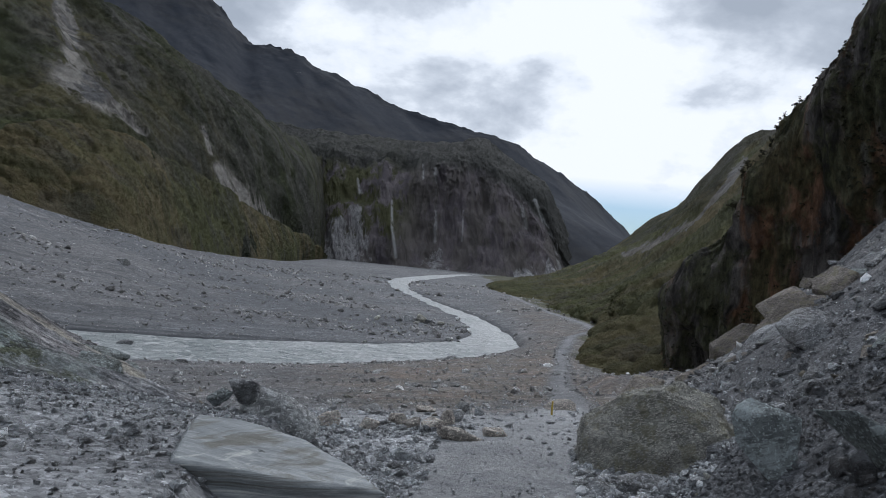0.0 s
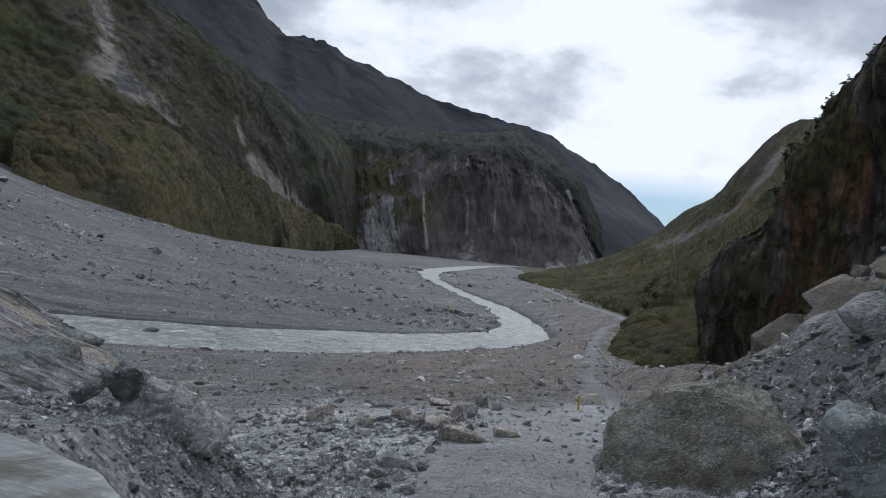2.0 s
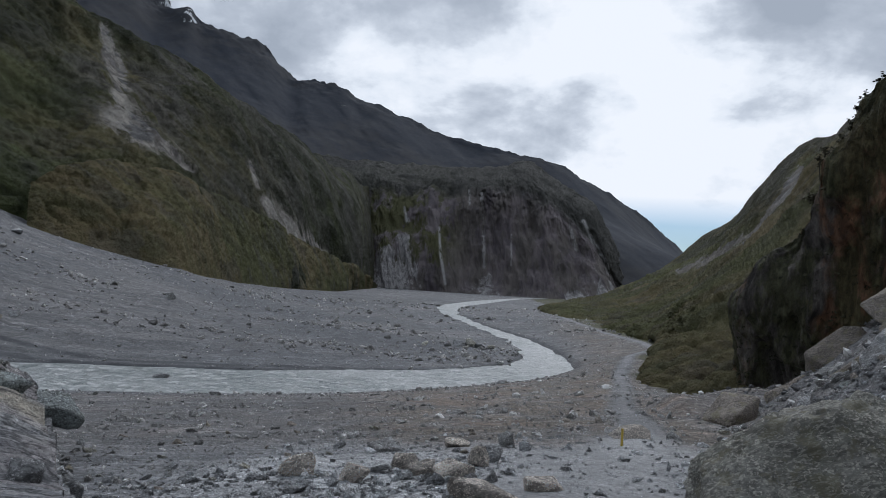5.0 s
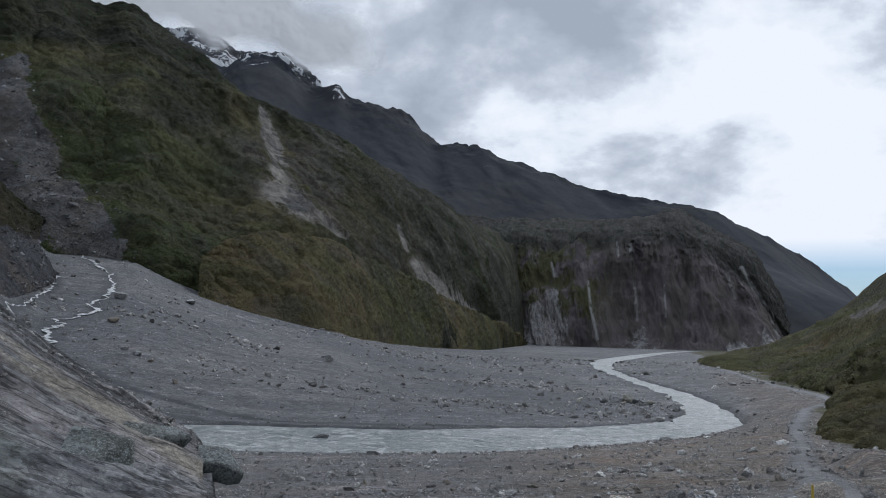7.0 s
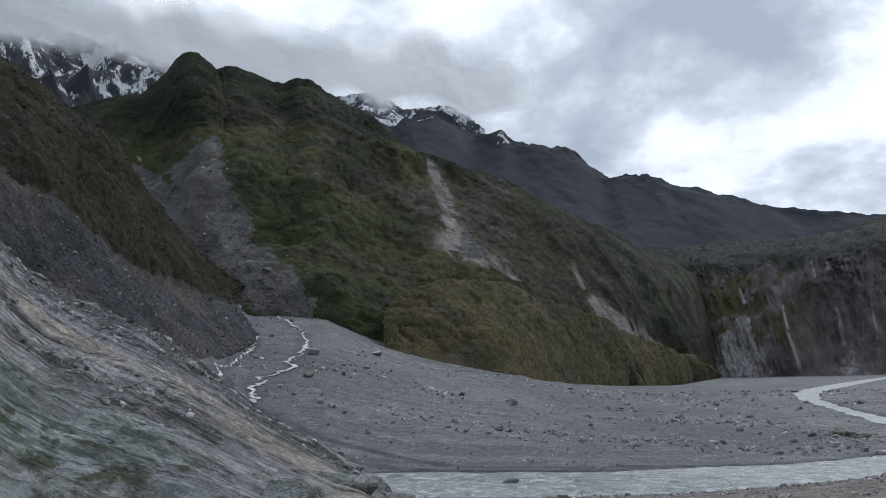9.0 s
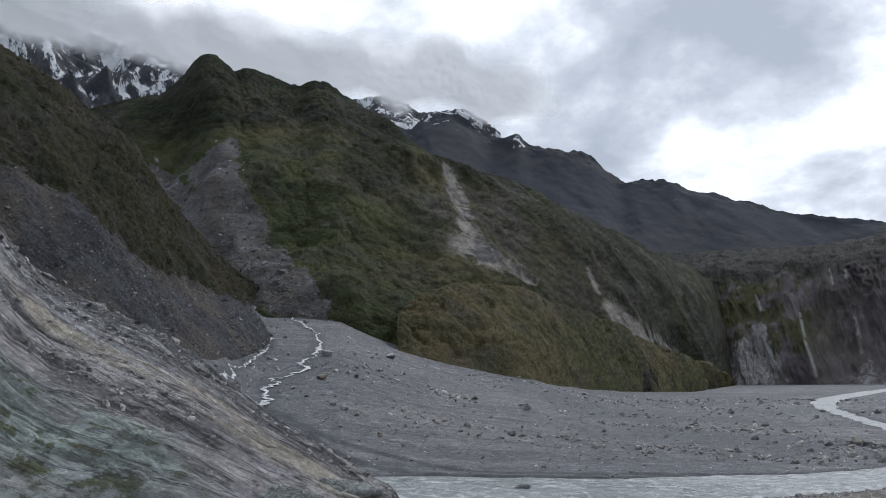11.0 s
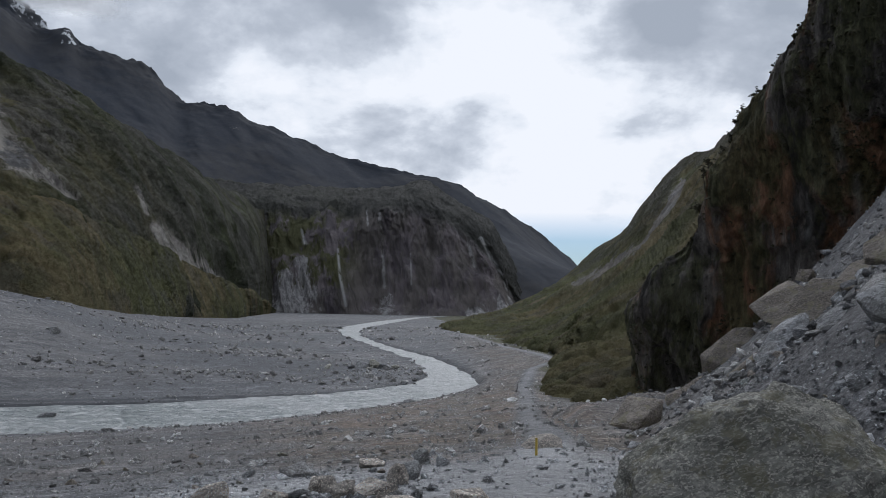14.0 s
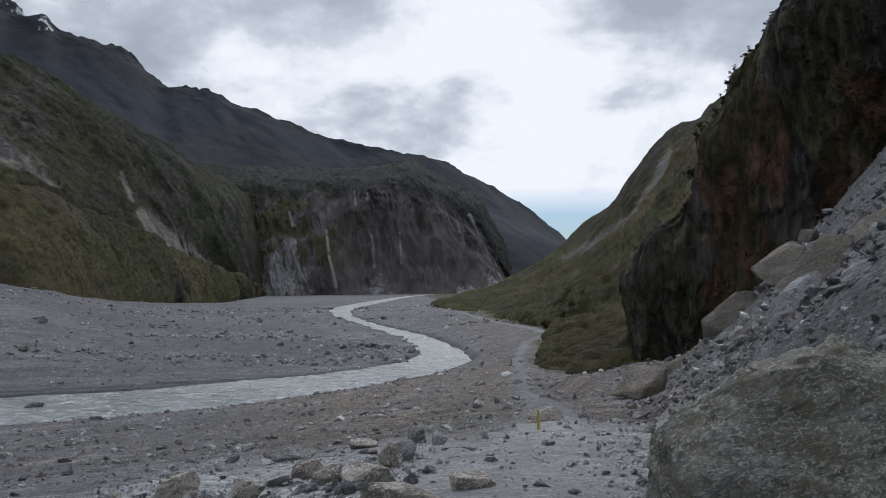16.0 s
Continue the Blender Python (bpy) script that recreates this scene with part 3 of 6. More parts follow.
def water_material():
    m = Mat("silty_water", 0.3, 0.5)
    w = m.noise(0.35, 7, 0.65, (1, 1, 1), 0.8)
    fo = m.noise(0.7, 9, 0.75, (1, 1, 1), 1.5)
    c = m.mix(m.ramp(w, (0.38, 0.0), (0.62, 1.0)), (0.088, 0.118, 0.122), (0.185, 0.212, 0.216))
    c = m.mix(m.ramp(m.noise(0.05, 5, 0.6), (0.35, 0.0), (0.65, 1.0)), c, (0.22, 0.243, 0.247))
    c = m.mix(m.ramp(fo, (0.53, 0.0), (0.64, 1.0)), c, (0.56, 0.575, 0.575))
    return m.done(c, ((w, 0.7, 0.6), (m.noise(2.0, 6), 0.6, 0.2)), m.ramp(fo, (0.5, 0.28), (0.7, 0.6)))


def leaf_material(name, green, dark, dry, scale=1.0):
    m = Mat(name, 0.8, 0.15)
    c, b, f = bush_colour(m, green, dark, dry, scale, 0)
    c = m.mix(1.0, c, m.ramp(m.island(), (0.0, 0.8), (0.5, 1.0), (1.0, 1.25)), "MULTIPLY")
    return m.done(c)


def cloud_material():
    """Thin bright cloud that lets the light through."""
    m = Mat("cloud", 1.0, 0.0)
    out = m.n["Material Output"]
    tr, di, cl = m.n.new("ShaderNodeBsdfTranslucent"), m.n.new("ShaderNodeBsdfDiffuse"), m.n.new("ShaderNodeBsdfTransparent")
    for nd in (tr, di):
        nd.inputs["Color"].default_value = (0.97, 0.98, 1.0, 1)
    body, mixed = m.n.new("ShaderNodeMixShader"), m.n.new("ShaderNodeMixShader")
    body.inputs[0].default_value = 0.45
    m.l.new(tr.outputs[0], body.inputs[1])
    m.l.new(di.outputs[0], body.inputs[2])
    puff = m.math("ADD", m.attr("dense"), m.math("MULTIPLY", m.math("SUBTRACT", m.noise(0.006, 5, 0.55), 0.5), 0.9))
    m.link(m.math("MULTIPLY", m.math("MULTIPLY", m.ramp(puff, (0.15, 0.0), (0.85, 1.0)), m.ramp(m.attr("dense"), (0.0, 0.0), (0.3, 1.0))), 0.95), mixed.inputs[0])
    m.l.new(cl.outputs[0], mixed.inputs[1])
    m.l.new(body.outputs[0], mixed.inputs[2])
    m.l.new(mixed.outputs[0], out.inputs["Surface"])
    return m.m


MAT_SNOW = snow_material()
MAT_CLIFF = cliff_material()
MAT_WATER = water_material()


def torrent_material():
    m = Mat("white_water", 0.45, 0.4)
    f = m.noise(1.2, 7, 0.7)
    return m.done(m.mix(m.ramp(f, (0.32, 0.0), (0.5, 1.0)), (0.26, 0.28, 0.29), (0.72, 0.74, 0.75)), ((f, 0.8, 0.3),))


def banded_material():
    """Pale schist split along its layers: smooth grey-green top, streaked edges."""
    m = Mat("banded_schist", 0.75, 0.35)
    lay, fine = m.noise(2.6, 7, 0.65, (0.10, 0.3, 7.0, 3, 12), 0.3), m.noise(14.0, 7, 0.7, (0.12, 1.0, 2.0, 0, 12))
    c = m.mix(m.ramp(m.noise(1.8, 7, 0.65), (0.35, 0.0), (0.65, 1.0)), (0.175, 0.19, 0.197), (0.255, 0.272, 0.279))
    c = m.mix(m.math("MULTIPLY", m.ramp(fine, (0.54, 0.0), (0.64, 1.0)), 0.4), c, (0.42, 0.43, 0.425))
    c = m.mix(m.math("MULTIPLY", m.ramp(fine, (0.32, 1.0), (0.40, 0.0)), 0.4), c, (0.13, 0.137, 0.14))
    c = m.mix(m.math("MULTIPLY", m.ramp(lay, (0.54, 0.0), (0.60, 1.0)), 0.6), c, (0.52, 0.52, 0.49))
    c = m.mix(m.math("MULTIPLY", m.ramp(lay, (0.30, 1.0), (0.42, 0.0)), 0.7), c, (0.085, 0.075, 0.052))
    return m.done(c, ((lay, 0.4, 0.05), (fine, 0.3, 0.02)))


MAT_TORRENT = torrent_material()
MAT_BANDED = banded_material()
MAT_LEAF_SIDE = leaf_material("green_scrub_leaves", *BUSH2)
MAT_LEAF_NEAR = leaf_material("scrub_leaves", *BUSH_SPUR, 2.0)
# leaves on the crag, their colour lowered to stand for shade
MAT_LEAF_SHADED = leaf_material("shaded_shrub_leaves", (0.034, 0.038, 0.022), (0.024, 0.028, 0.018), (0.055, 0.05, 0.03), 3.0)
MAT_BARK = Mat("bark", 0.9).done((0.06, 0.05, 0.042))
MAT_PAINT = Mat("yellow_paint", 0.6).done((0.55, 0.40, 0.08))


# ---- ground: one sheet, finest round the walk ----
def build_ground():
    rad = np.concatenate([[0.15], np.geomspace(0.5, 60, 190), np.geomspace(60, 340, 160)[1:], np.geomspace(340, 4600, 60)[1:]])
    seen = np.linspace(-66, 44, 420)
    # outside the valley that is seen, coarser
    rest = np.linspace(44, 294, 80)[1:-1]
    ang = np.radians(np.concatenate([seen, rest]))
    a, r = np.meshgrid(ang, rad)
    x, y = MX + r * np.sin(a), 6.0 + r * np.cos(a)
    z = ground_z(x, y)
    dt, pt = near_line(x, y, TRACK)
    tw = np.interp(pt, range(len(TRACK)), TRACK_W)
    wob = 0.35 * fbm(xyz(x / 1.5, y / 1.5), 3, seed=21)
    track = smooth(tw + 0.45 - 0.2 * smooth(24, 34, y) * smooth(100, 90, y), tw - 0.1, dt + wob)
    dr, pr = near_line(x, y, RIVER)
    rw = np.interp(pr, range(len(RIVER)), RIVER_W)
    side = near_side(x, y)
    d = np.hypot(x - MX, y - MY)
    az = np.degrees(np.arctan2(x - MX, y - MY))
    wet = smooth(2.6, 0.3, dr - rw + 1.2 * wob) * 0.8
    dc, _ = near_line(x, y, CREEK)
    wet = np.maximum(wet, smooth(3.0, 0.8, dc + 2 * wob) * 0.6)
    for line in (CREEK_OLD, CREEK_SIDE, CREEK_FLAT):
        dc, _ = near_line(x, y, line)
        wet = np.maximum(wet, 1.2 * smooth(1.7, 0.6, dc + 2 * wob))
    # dark silt apron where the creek meets the river
    wet = np.maximum(wet, smooth(11, 4, np.abs(dr - rw - 8) + 9 * fbm(xyz(x / 14, y / 5), 3, seed=31)) * (side < 0) * smooth(-18, -24, az) * 0.3)
    brown = smooth(34, 50, d) * smooth(120, 96, d) * (side > 0) * smooth(3, 9, dr - rw) * smooth(1.5, 5, dt) * smooth(-16, -2, az)
    brown = np.maximum(brown, smooth(14, 24, d + 6 * wob) * smooth(110, 85, d) * (side > 0) * smooth(0.5, 1.2, dt) * smooth(8, 3, x - 0.12 * y) * smooth(4, 10, dr - rw) * (0.3 + 0.7 * smooth(-13, -3, az)))
    brown = np.maximum(brown, 0.7 * smooth(70, 90, y) * smooth(320, 200, y) * (side > 0) * smooth(0.6, 1.2, dt) * smooth(15, 5, dt + 6 * wob))
    xt = np.interp(y, [90, 118, 131, 193, 280, 380, 600], [15.5, 21, 26.5, 27.5, 29, 31.5, 42])
    green = smooth(78, 92, y) * (side > 0) * smooth(-0.2, 2.2, x - xt + 4 * fbm(xyz(x / 9, y / 9), 4, seed=35)) * smooth(0.3, 1.2, dt - tw)
    green = np.maximum(green, smooth(13, 17, x) * smooth(58, 70, y) * (side > 0) * smooth(0.8, 1.6, dt) * smooth(100, 88, y))
    xr = np.interp(y, TALUS_Y, TALUS_X)
    # darker tone for the fan, lowered further for lens vignetting
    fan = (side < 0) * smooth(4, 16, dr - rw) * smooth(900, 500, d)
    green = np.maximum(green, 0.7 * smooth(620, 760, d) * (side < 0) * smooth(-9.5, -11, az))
    # same tone on farther and left ground, part of it vignetting
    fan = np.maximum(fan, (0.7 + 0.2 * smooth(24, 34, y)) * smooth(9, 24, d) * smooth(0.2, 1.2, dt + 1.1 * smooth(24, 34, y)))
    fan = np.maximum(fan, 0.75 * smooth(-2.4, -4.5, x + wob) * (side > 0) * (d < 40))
    track = track * (1 - 0.4 * smooth(11, 19, y)) * (1 - 0.45 * smooth(24, 36, y) * smooth(88, 78, y))
    # talus ground: shade below the crag put into the darker tone
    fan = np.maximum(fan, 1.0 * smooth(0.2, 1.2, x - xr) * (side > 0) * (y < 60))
    verts = np.stack([x, y, z], -1).reshape(-1, 3)
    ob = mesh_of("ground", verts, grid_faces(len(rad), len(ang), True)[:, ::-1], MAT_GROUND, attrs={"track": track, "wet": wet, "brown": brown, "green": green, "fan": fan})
    tagged(ob, "grey glacial gravel valley floor with stony banks and trodden path", "ground", kind="structure")


CREEK = [(-258, 307), (-207, 251), (-194, 246), (-169, 223), (-153, 211), (-130, 179), (-120, 162), (-115, 156), (-110, 137), (-106, 130), (-100, 126), (-93, 116)]
CREEK_SIDE = [(-158, 194), (-144, 178), (-125, 147), (-110, 123), (-104, 119)]
CREEK_FLAT = [(-93, 116), (-84, 111), (-76, 106.5), (-66, 103), (-57, 100), (-50, 97.5), (-42, 96), (-30, 99), (-18, 104)]
CREEK_OLD = [(-93, 116), (-88, 112), (-76, 106), (-69, 99.5), (-65, 97), (-57, 93), (-49, 92), (-40, 93), (-28, 96)]
build_ground()


def build_rib():
    """The bedrock rib beside the track: strata running down along its crest, broken ledges."""
    az = np.linspace(-84, -31.0, 330)
    dist = np.linspace(5.0, 23.5, 240)
    a, d = np.meshgrid(az, dist)
    x, y = 0.7 + d * np.sin(np.radians(a)), 5.5 + d * np.cos(np.radians(a))
    crest = np.interp(a, [q[0] for q in RIB], [q[1] for q in RIB])
    top = 11.1 + 20 * np.tan(np.radians(crest))
    z = 9.3 + (top - 9.3) * np.clip((d - 4) / 16, 0, 1) ** 1.2 - 0.9 * np.maximum(0, d - 20)
    across, along = -0.69 * x + 0.72 * y, 0.72 * x + 0.69 * y
    ledge = 0.30 * fbm(xyz(across * 0.55, along * 0.07, z * 0.2), 4, 0.55, 141, True) + 0.14 * fbm(xyz(across * 2.4, along * 0.22, z * 0.5), 4, 0.6, 143, True) + 0.05 * fbm(xyz(x * 2.2, y * 2.2, z * 2.2), 4, 0.6, 144)
    z = z + 0.12 + ledge * smooth(4.5, 8, d)
    low = np.degrees(np.arctan2(z - 11.1, d))
    q = crest - low + 0.8 * fbm(xyz(x / 1.5, y / 1.5), 4, seed=145)
    tan = smooth(0.5, 1.0, q) * smooth(2.6, 1.8, q)
    rubble = np.maximum(smooth(1.9, 2.4, q) * smooth(5.2, 3.4, q) * smooth(-40, -47, a), smooth(0.7, 0.2, q) * 0.9)
    moss = smooth(4.0, 6.5, q + 3.0 * fbm(xyz(x / 2, y / 2), 3, seed=146)) * smooth(-41, -46, a)
    # the broken end drops away
    z = np.where((a > -31.3 + 0.5 * fbm(xyz(x, y), 3, seed=147)), z - 1.2, z)
    ob = mesh_of("bedrock_rib", np.stack([x, y, z], -1).reshape(-1, 3), grid_faces(len(dist), len(az))[:, ::-1], MAT_BEDROCK, attrs={"tan": tan, "rubble": rubble, "moss": moss})
    tagged(ob, "streaked grey and pinkish bedrock rib with mossy foot", "bedrock", kind="structure")
    return np.stack([x, y, z], -1), rubble


p_rib, rib_rubble = build_rib()


def ribbon(name, line, widths, z_of, lift, material, n=260, cross=9, meander=0.0):
    """A strip of water along a line."""
    s = np.linspace(0, len(line) - 1, n)
    lx = np.interp(s, range(len(line)), [p[0] for p in line])
    ly = np.interp(s, range(len(line)), [p[1] for p in line])
    k = np.ones(17) / 17
    pad = lambda v: np.convolve(np.pad(v, 8, mode="edge"), k, mode="valid")
    lx, ly = pad(lx), pad(ly)
    if meander:
        lx = lx + meander * (fbm(xyz(s * 2.4, 0.0), 3, 0.45, seed=3) + 0.35 * fbm(xyz(s * 11, 2.0), 3, 0.5, seed=5))
        ly = ly + meander * (fbm(xyz(s * 2.4, 5.0), 3, 0.45, seed=4) + 0.5 * fbm(xyz(s * 11, 7.0), 3, 0.5, seed=6))
    w = np.interp(s, range(len(line)), widths)
    if meander:
        w = w * (0.35 + 3.0 * np.abs(fbm(xyz(s * 8.0, 9.0), 4, 0.6, seed=7)))
    tx, ty = np.gradient(lx), np.gradient(ly)
    q = np.hypot(tx, ty)
    nx, ny = -ty / q, tx / q
    c = np.linspace(-1, 1, cross)
    x = lx[:, None] + nx[:, None] * w[:, None] * c
    y = ly[:, None] + ny[:, None] * w[:, None] * c
    z = z_of(x, y) + lift
    return mesh_of(name, np.stack([x, y, z], -1).reshape(-1, 3), grid_faces(n, cross)[:, ::-1], material)


river = ribbon("river", RIVER, [w + 1.4 for w in RIVER_W], lambda x, y: 0.06 * fbm(xyz(x / 1.6, y / 1.6), 4, seed=41), -0.18, MAT_WATER, 900, 25)
tagged(river, "milky grey meltwater river winding over gravel flats", "river", kind="structure")
for line, wide, name in ((CREEK, 0.38, "white meltwater stream tumbling down a stony fan"), (CREEK_SIDE, 0.22, "thin white side branch of the stream on the fan")):
    creek = ribbon("creek", line, [wide * (0.7 + 0.5 * (k % 2)) for k in range(len(line))], lambda x, y: ground_z(x, y), 0.22, MAT_TORRENT, 700, 5, 3.0)
    tagged(creek, name, "stream", kind="structure")


# ---- mountainsides: sheets between a foot and a ridge ----
def loft(rows, nu, nv, rough, size, seed, ridged=0.5, hold=0.25):
    """Points of a sheet through rows of control points, roughened along its normal; hold: how much of that stays at foot and ridge."""
    rows = np.array(rows, float)
    m, n = rows.shape[:2]
    u = np.linspace(0, n - 1, nu)
    v = np.linspace(0, m - 1, nv)

    def spline(c, s, axis):
        c = np.moveaxis(c, axis, 0)
        k = len(c)
        i = np.clip(np.floor(s).astype(int), 0, k - 2)
        f = (s - i).reshape(-1, *([1] * (c.ndim - 1)))
        g = lambda j: c[np.clip(j, 0, k - 1)]
        p0, p1, p2, p3 = g(i - 1), g(i), g(i + 1), g(i + 2)
        t0, t1 = (p2 - p0) * 0.4, (p3 - p1) * 0.4
        h = f * f * (3 - 2 * f)
        out = p1 + (p2 - p1) * h + t0 * (f ** 3 - 2 * f ** 2 + f) + t1 * (f ** 3 - f ** 2)
        return np.moveaxis(out, 0, axis)

    p = spline(spline(rows, u, 1), v, 0)
    du, dv = np.gradient(p, axis=1), np.gradient(p, axis=0)
    nrm = np.cross(du, dv)
    nrm /= np.linalg.norm(nrm, axis=-1, keepdims=True) + 1e-9
    n1 = fbm(p / size, 6, 0.52, seed) * (1 - ridged) + fbm(p / size * [1, 1, 0.45], 6, 0.52, seed + 50, True) * ridged
    w = (v / (m - 1))[:, None]
    keep = hold + (1 - hold) * np.sin(np.pi * np.clip(w, 0, 1)) ** 0.5
    p = p + nrm * (n1 * rough * keep)[..., None]
    crest = fbm(p[-1:] / (size * 0.22), 4, 0.5, seed + 9) * rough * 0.22
    p[..., 2] += crest * smooth(0.8, 1.0, w)
    return p, w


def worley(p, seed):
    """Distance to the nearest of scattered points, one in each cell of 1 m."""
    i = np.floor(p).astype(np.int64)
    best = np.full(p.shape[:-1], 9.0)
    for dx in (-1, 0, 1):
        for dy in (-1, 0, 1):
            for dz in (-1, 0, 1):
                c = i + [dx, dy, dz]
                q = np.stack([c[..., k] + 0.1 + 0.8 * _hash(c[..., 0], c[..., 1], c[..., 2], seed + 7 * k) for k in range(3)], -1)
                best = np.minimum(best, ((p - q) ** 2).sum(-1))
    return np.sqrt(best)


def canopy(p, mask, height, size, seed):
    """Rounded crowns of close bush swelling out of a sheet, where mask is 1."""
    n = np.cross(np.gradient(p, axis=1), np.gradient(p, axis=0))
    n /= np.linalg.norm(n, axis=-1, keepdims=True) + 1e-9
    n = n * np.where(n[..., 2:] < 0, -1, 1) + [0, 0, 0.7]
    b = np.sqrt(np.maximum(0, 1 - worley(p / size, seed) ** 2 * 1.3)) + 0.5 * np.sqrt(np.maximum(0, 1 - worley(p / (size * 0.5), seed + 31) ** 2 * 1.3)) + 0.5 * value_noise(p / (size * 3.5), seed + 2)
    return p + n * ((b - 0.6) * height * mask)[..., None]


def bearings(p):
    x, y, z = p[..., 0] - MX, p[..., 1] - MY, p[..., 2] - MZ
    return np.degrees(np.arctan2(x, y)), np.degrees(np.arctan2(z, np.hypot(x, y)))


def band(a, e, line, width):
    """1 near a line drawn on the slope in bearings, 0 away from it."""
    d, par = near_line(a, e, line)
    w = np.interp(par, range(len(line)), width)
    return smooth(1.8, 0.25, d / w)


def sheet(name, p, material, label, category, attrs=None):
    at_ = {"bare": np.zeros(p.shape[:2]), "streak": np.zeros(p.shape[:2]), "rocky": np.zeros(p.shape[:2]), "forest": np.zeros(p.shape[:2]), "snow": np.zeros(p.shape[:2])}
    at_.update(attrs or {})
    ob = mesh_of(name, p.reshape(-1, 3), grid_faces(p.shape[0], p.shape[1]), material, attrs=at_)
    return tagged(ob, label, category, kind="structure")


def between(a, b, f, sag=0.0):
    return [tuple(p + (q - p) * f - (sag if i == 2 else 0) for i, (p, q) in enumerate(zip(s, t))) for s, t in zip(a, b)]


# far range that closes the valley, dark bush and tussock blued by painted haze
ridge = [at(*q) for q in ((-46, 17, 2000), (-36, 19.4, 1950), (-34, 19.4, 1930), (-32, 18.5, 1900), (-30.4, 17.9, 1900), (-28.9, 18.6, 1890), (-27.4, 18.9, 1880), (-25.8, 18.2, 1860), (-24.3, 17.0, 1850), (-22.4, 17.3, 1820), (-21.4, 16.6, 1800), (-19.4, 16.3, 1790), (-16.9, 15.4, 1780), (-15.3, 13.9, 1760), (-14.2, 13.7, 1740), (-11.6, 13.4, 1700), (-10.4, 12.8, 1700), (-7.7, 12.0, 1680), (-5, 11.0, 1670), (-1.6, 10.1, 1650), (1.2, 9.6, 1640), (4.3, 9.0, 1620), (6.3, 7.9, 1680), (9.4, 6.2, 1780), (11.6, 4.5, 1930), (13.6, 2.7, 2100), (16, 0.2, 2300))]
foot = [at(a, -0.6, 1180 if a > -10 else 1100) for a in np.linspace(-44, 15, len(ridge))]
p_range, w = loft([foot, between(foot, ridge, 0.30, -40), between(foot, ridge, 0.65, -10), ridge], 480, 150, 16, 260, 3, 0.3, 0.08)
p_range[..., 1] -= 42 * (fbm((p_range + p_range[..., 2:] * [0.9, 0, 0]) * [1 / 210, 1 / 900, 1 / 420], 5, 0.5, 98) - 0.0) * smooth(0.0, 0.15, w) * smooth(1.0, 0.88, w)
a, e = bearings(p_range)
rocky = band(a, e, [(-12.2, 12.6), (-11.2, 12.3)], [0.5, 0.4]) * 0.9
p_range[..., 2] += (9 + 9 * smooth(-6, -16, a)) * fbm(p_range / 36, 5, 0.62, 95) * smooth(0.85, 1.0, w)
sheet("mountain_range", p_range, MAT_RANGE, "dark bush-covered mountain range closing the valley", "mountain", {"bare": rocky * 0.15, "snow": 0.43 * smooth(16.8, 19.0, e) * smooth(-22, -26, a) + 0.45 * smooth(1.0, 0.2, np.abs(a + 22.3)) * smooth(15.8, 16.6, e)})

# snowy tops behind
ridge = [at(*q) for q in ((-66, 25, 2700), (-58.5, 23.6, 2700), (-56.4, 22.6, 2650), (-54.5, 22.2, 2650), (-51.7, 22.0, 2650), (-48, 21.6, 2650), (-44, 19.5, 2700), (-38, 19.0, 2700), (-33, 19.6, 2500), (-29.5, 18.9, 2400), (-27.5, 19.1, 2400), (-25.8, 18.2, 2350), (-24, 16.0, 2300), (-21.8, 14.0, 2250), (-19, 12.0, 2200))]
foot = [(q[0] * 0.72, q[1] * 0.72, q[2] * 0.45) for q in ridge]
p_snow, w = loft([foot, between(foot, ridge, 0.5), ridge], 340, 100, 95, 190, 8, 0.9, 0.45)
a, e = bearings(p_snow)
sheet("snow_peaks", p_snow, MAT_SNOW, "rocky mountain tops dusted with fresh snow", "mountain", {"high": np.broadcast_to(0.10 + 0.62 * w ** 1.4, a.shape)})

# low cloud clinging to the snowy tops
CLOUD = ((-70, 22.6), (-60, 21.6), (-54, 20.8), (-48, 20.5), (-44, 20.2), (-38, 19.6), (-34, 19.6), (-31, 18.5), (-29, 19.1), (-27, 19.3), (-25, 18.0), (-22.5, 18.0), (-20, 17.4), (-17, 17.2))
rows = [[at(a_, e_ + up_, 1700) for a_, e_ in CLOUD] for up_ in (-0.6, 1.0, 3.0, 6.0)]
p_cloud, w = loft(rows, 200, 60, 25, 200, 71, 0.2, 1.0)
a, e = bearings(p_cloud)
cloud = mesh_of("cloud", p_cloud.reshape(-1, 3), grid_faces(*p_cloud.shape[:2]), cloud_material(), attrs={"dense": smooth(0.05, 0.45, w) * smooth(1.0, 0.6, w) * smooth(-17.5, -22, a) * 1.0})
tagged(cloud, "soft grey cloud bank hiding the snowy mountain tops", "cloud", kind="structure")

# fluted cliff at the foot of the range
top = [at(*q) for q in ((-18, 8.0, 1180), (-14.5, 7.4, 1180), (-11.4, 7.0, 1180), (-8.3, 6.9, 1170), (-5.2, 6.9, 1160), (-2.5, 6.9, 1150), (0.6, 7.2, 1140), (2.4, 7.4, 1140), (4.7, 6.1, 1150), (7.0, 4.5, 1160), (8.7, 0.9, 1180), (9.5, -0.6, 1190))]
foot = [at(a, -0.9, 1060) for a in (-18, -14.5, -11.4, -8.3, -5.3, -2.6, 0.5, 2.6, 5.0, 7.4, 8.9, 9.7)]
back = [at(a_, e_ + 1.3, 1330) for a_, e_ in ((-18, 8.0), (-14.5, 7.4), (-11.4, 7.0), (-8.3, 6.9), (-5.2, 6.9), (-2.5, 6.9), (0.6, 7.2), (2.4, 7.4), (4.7, 6.1), (7.0, 4.5), (8.9, 0.9), (9.9, -1.4))]
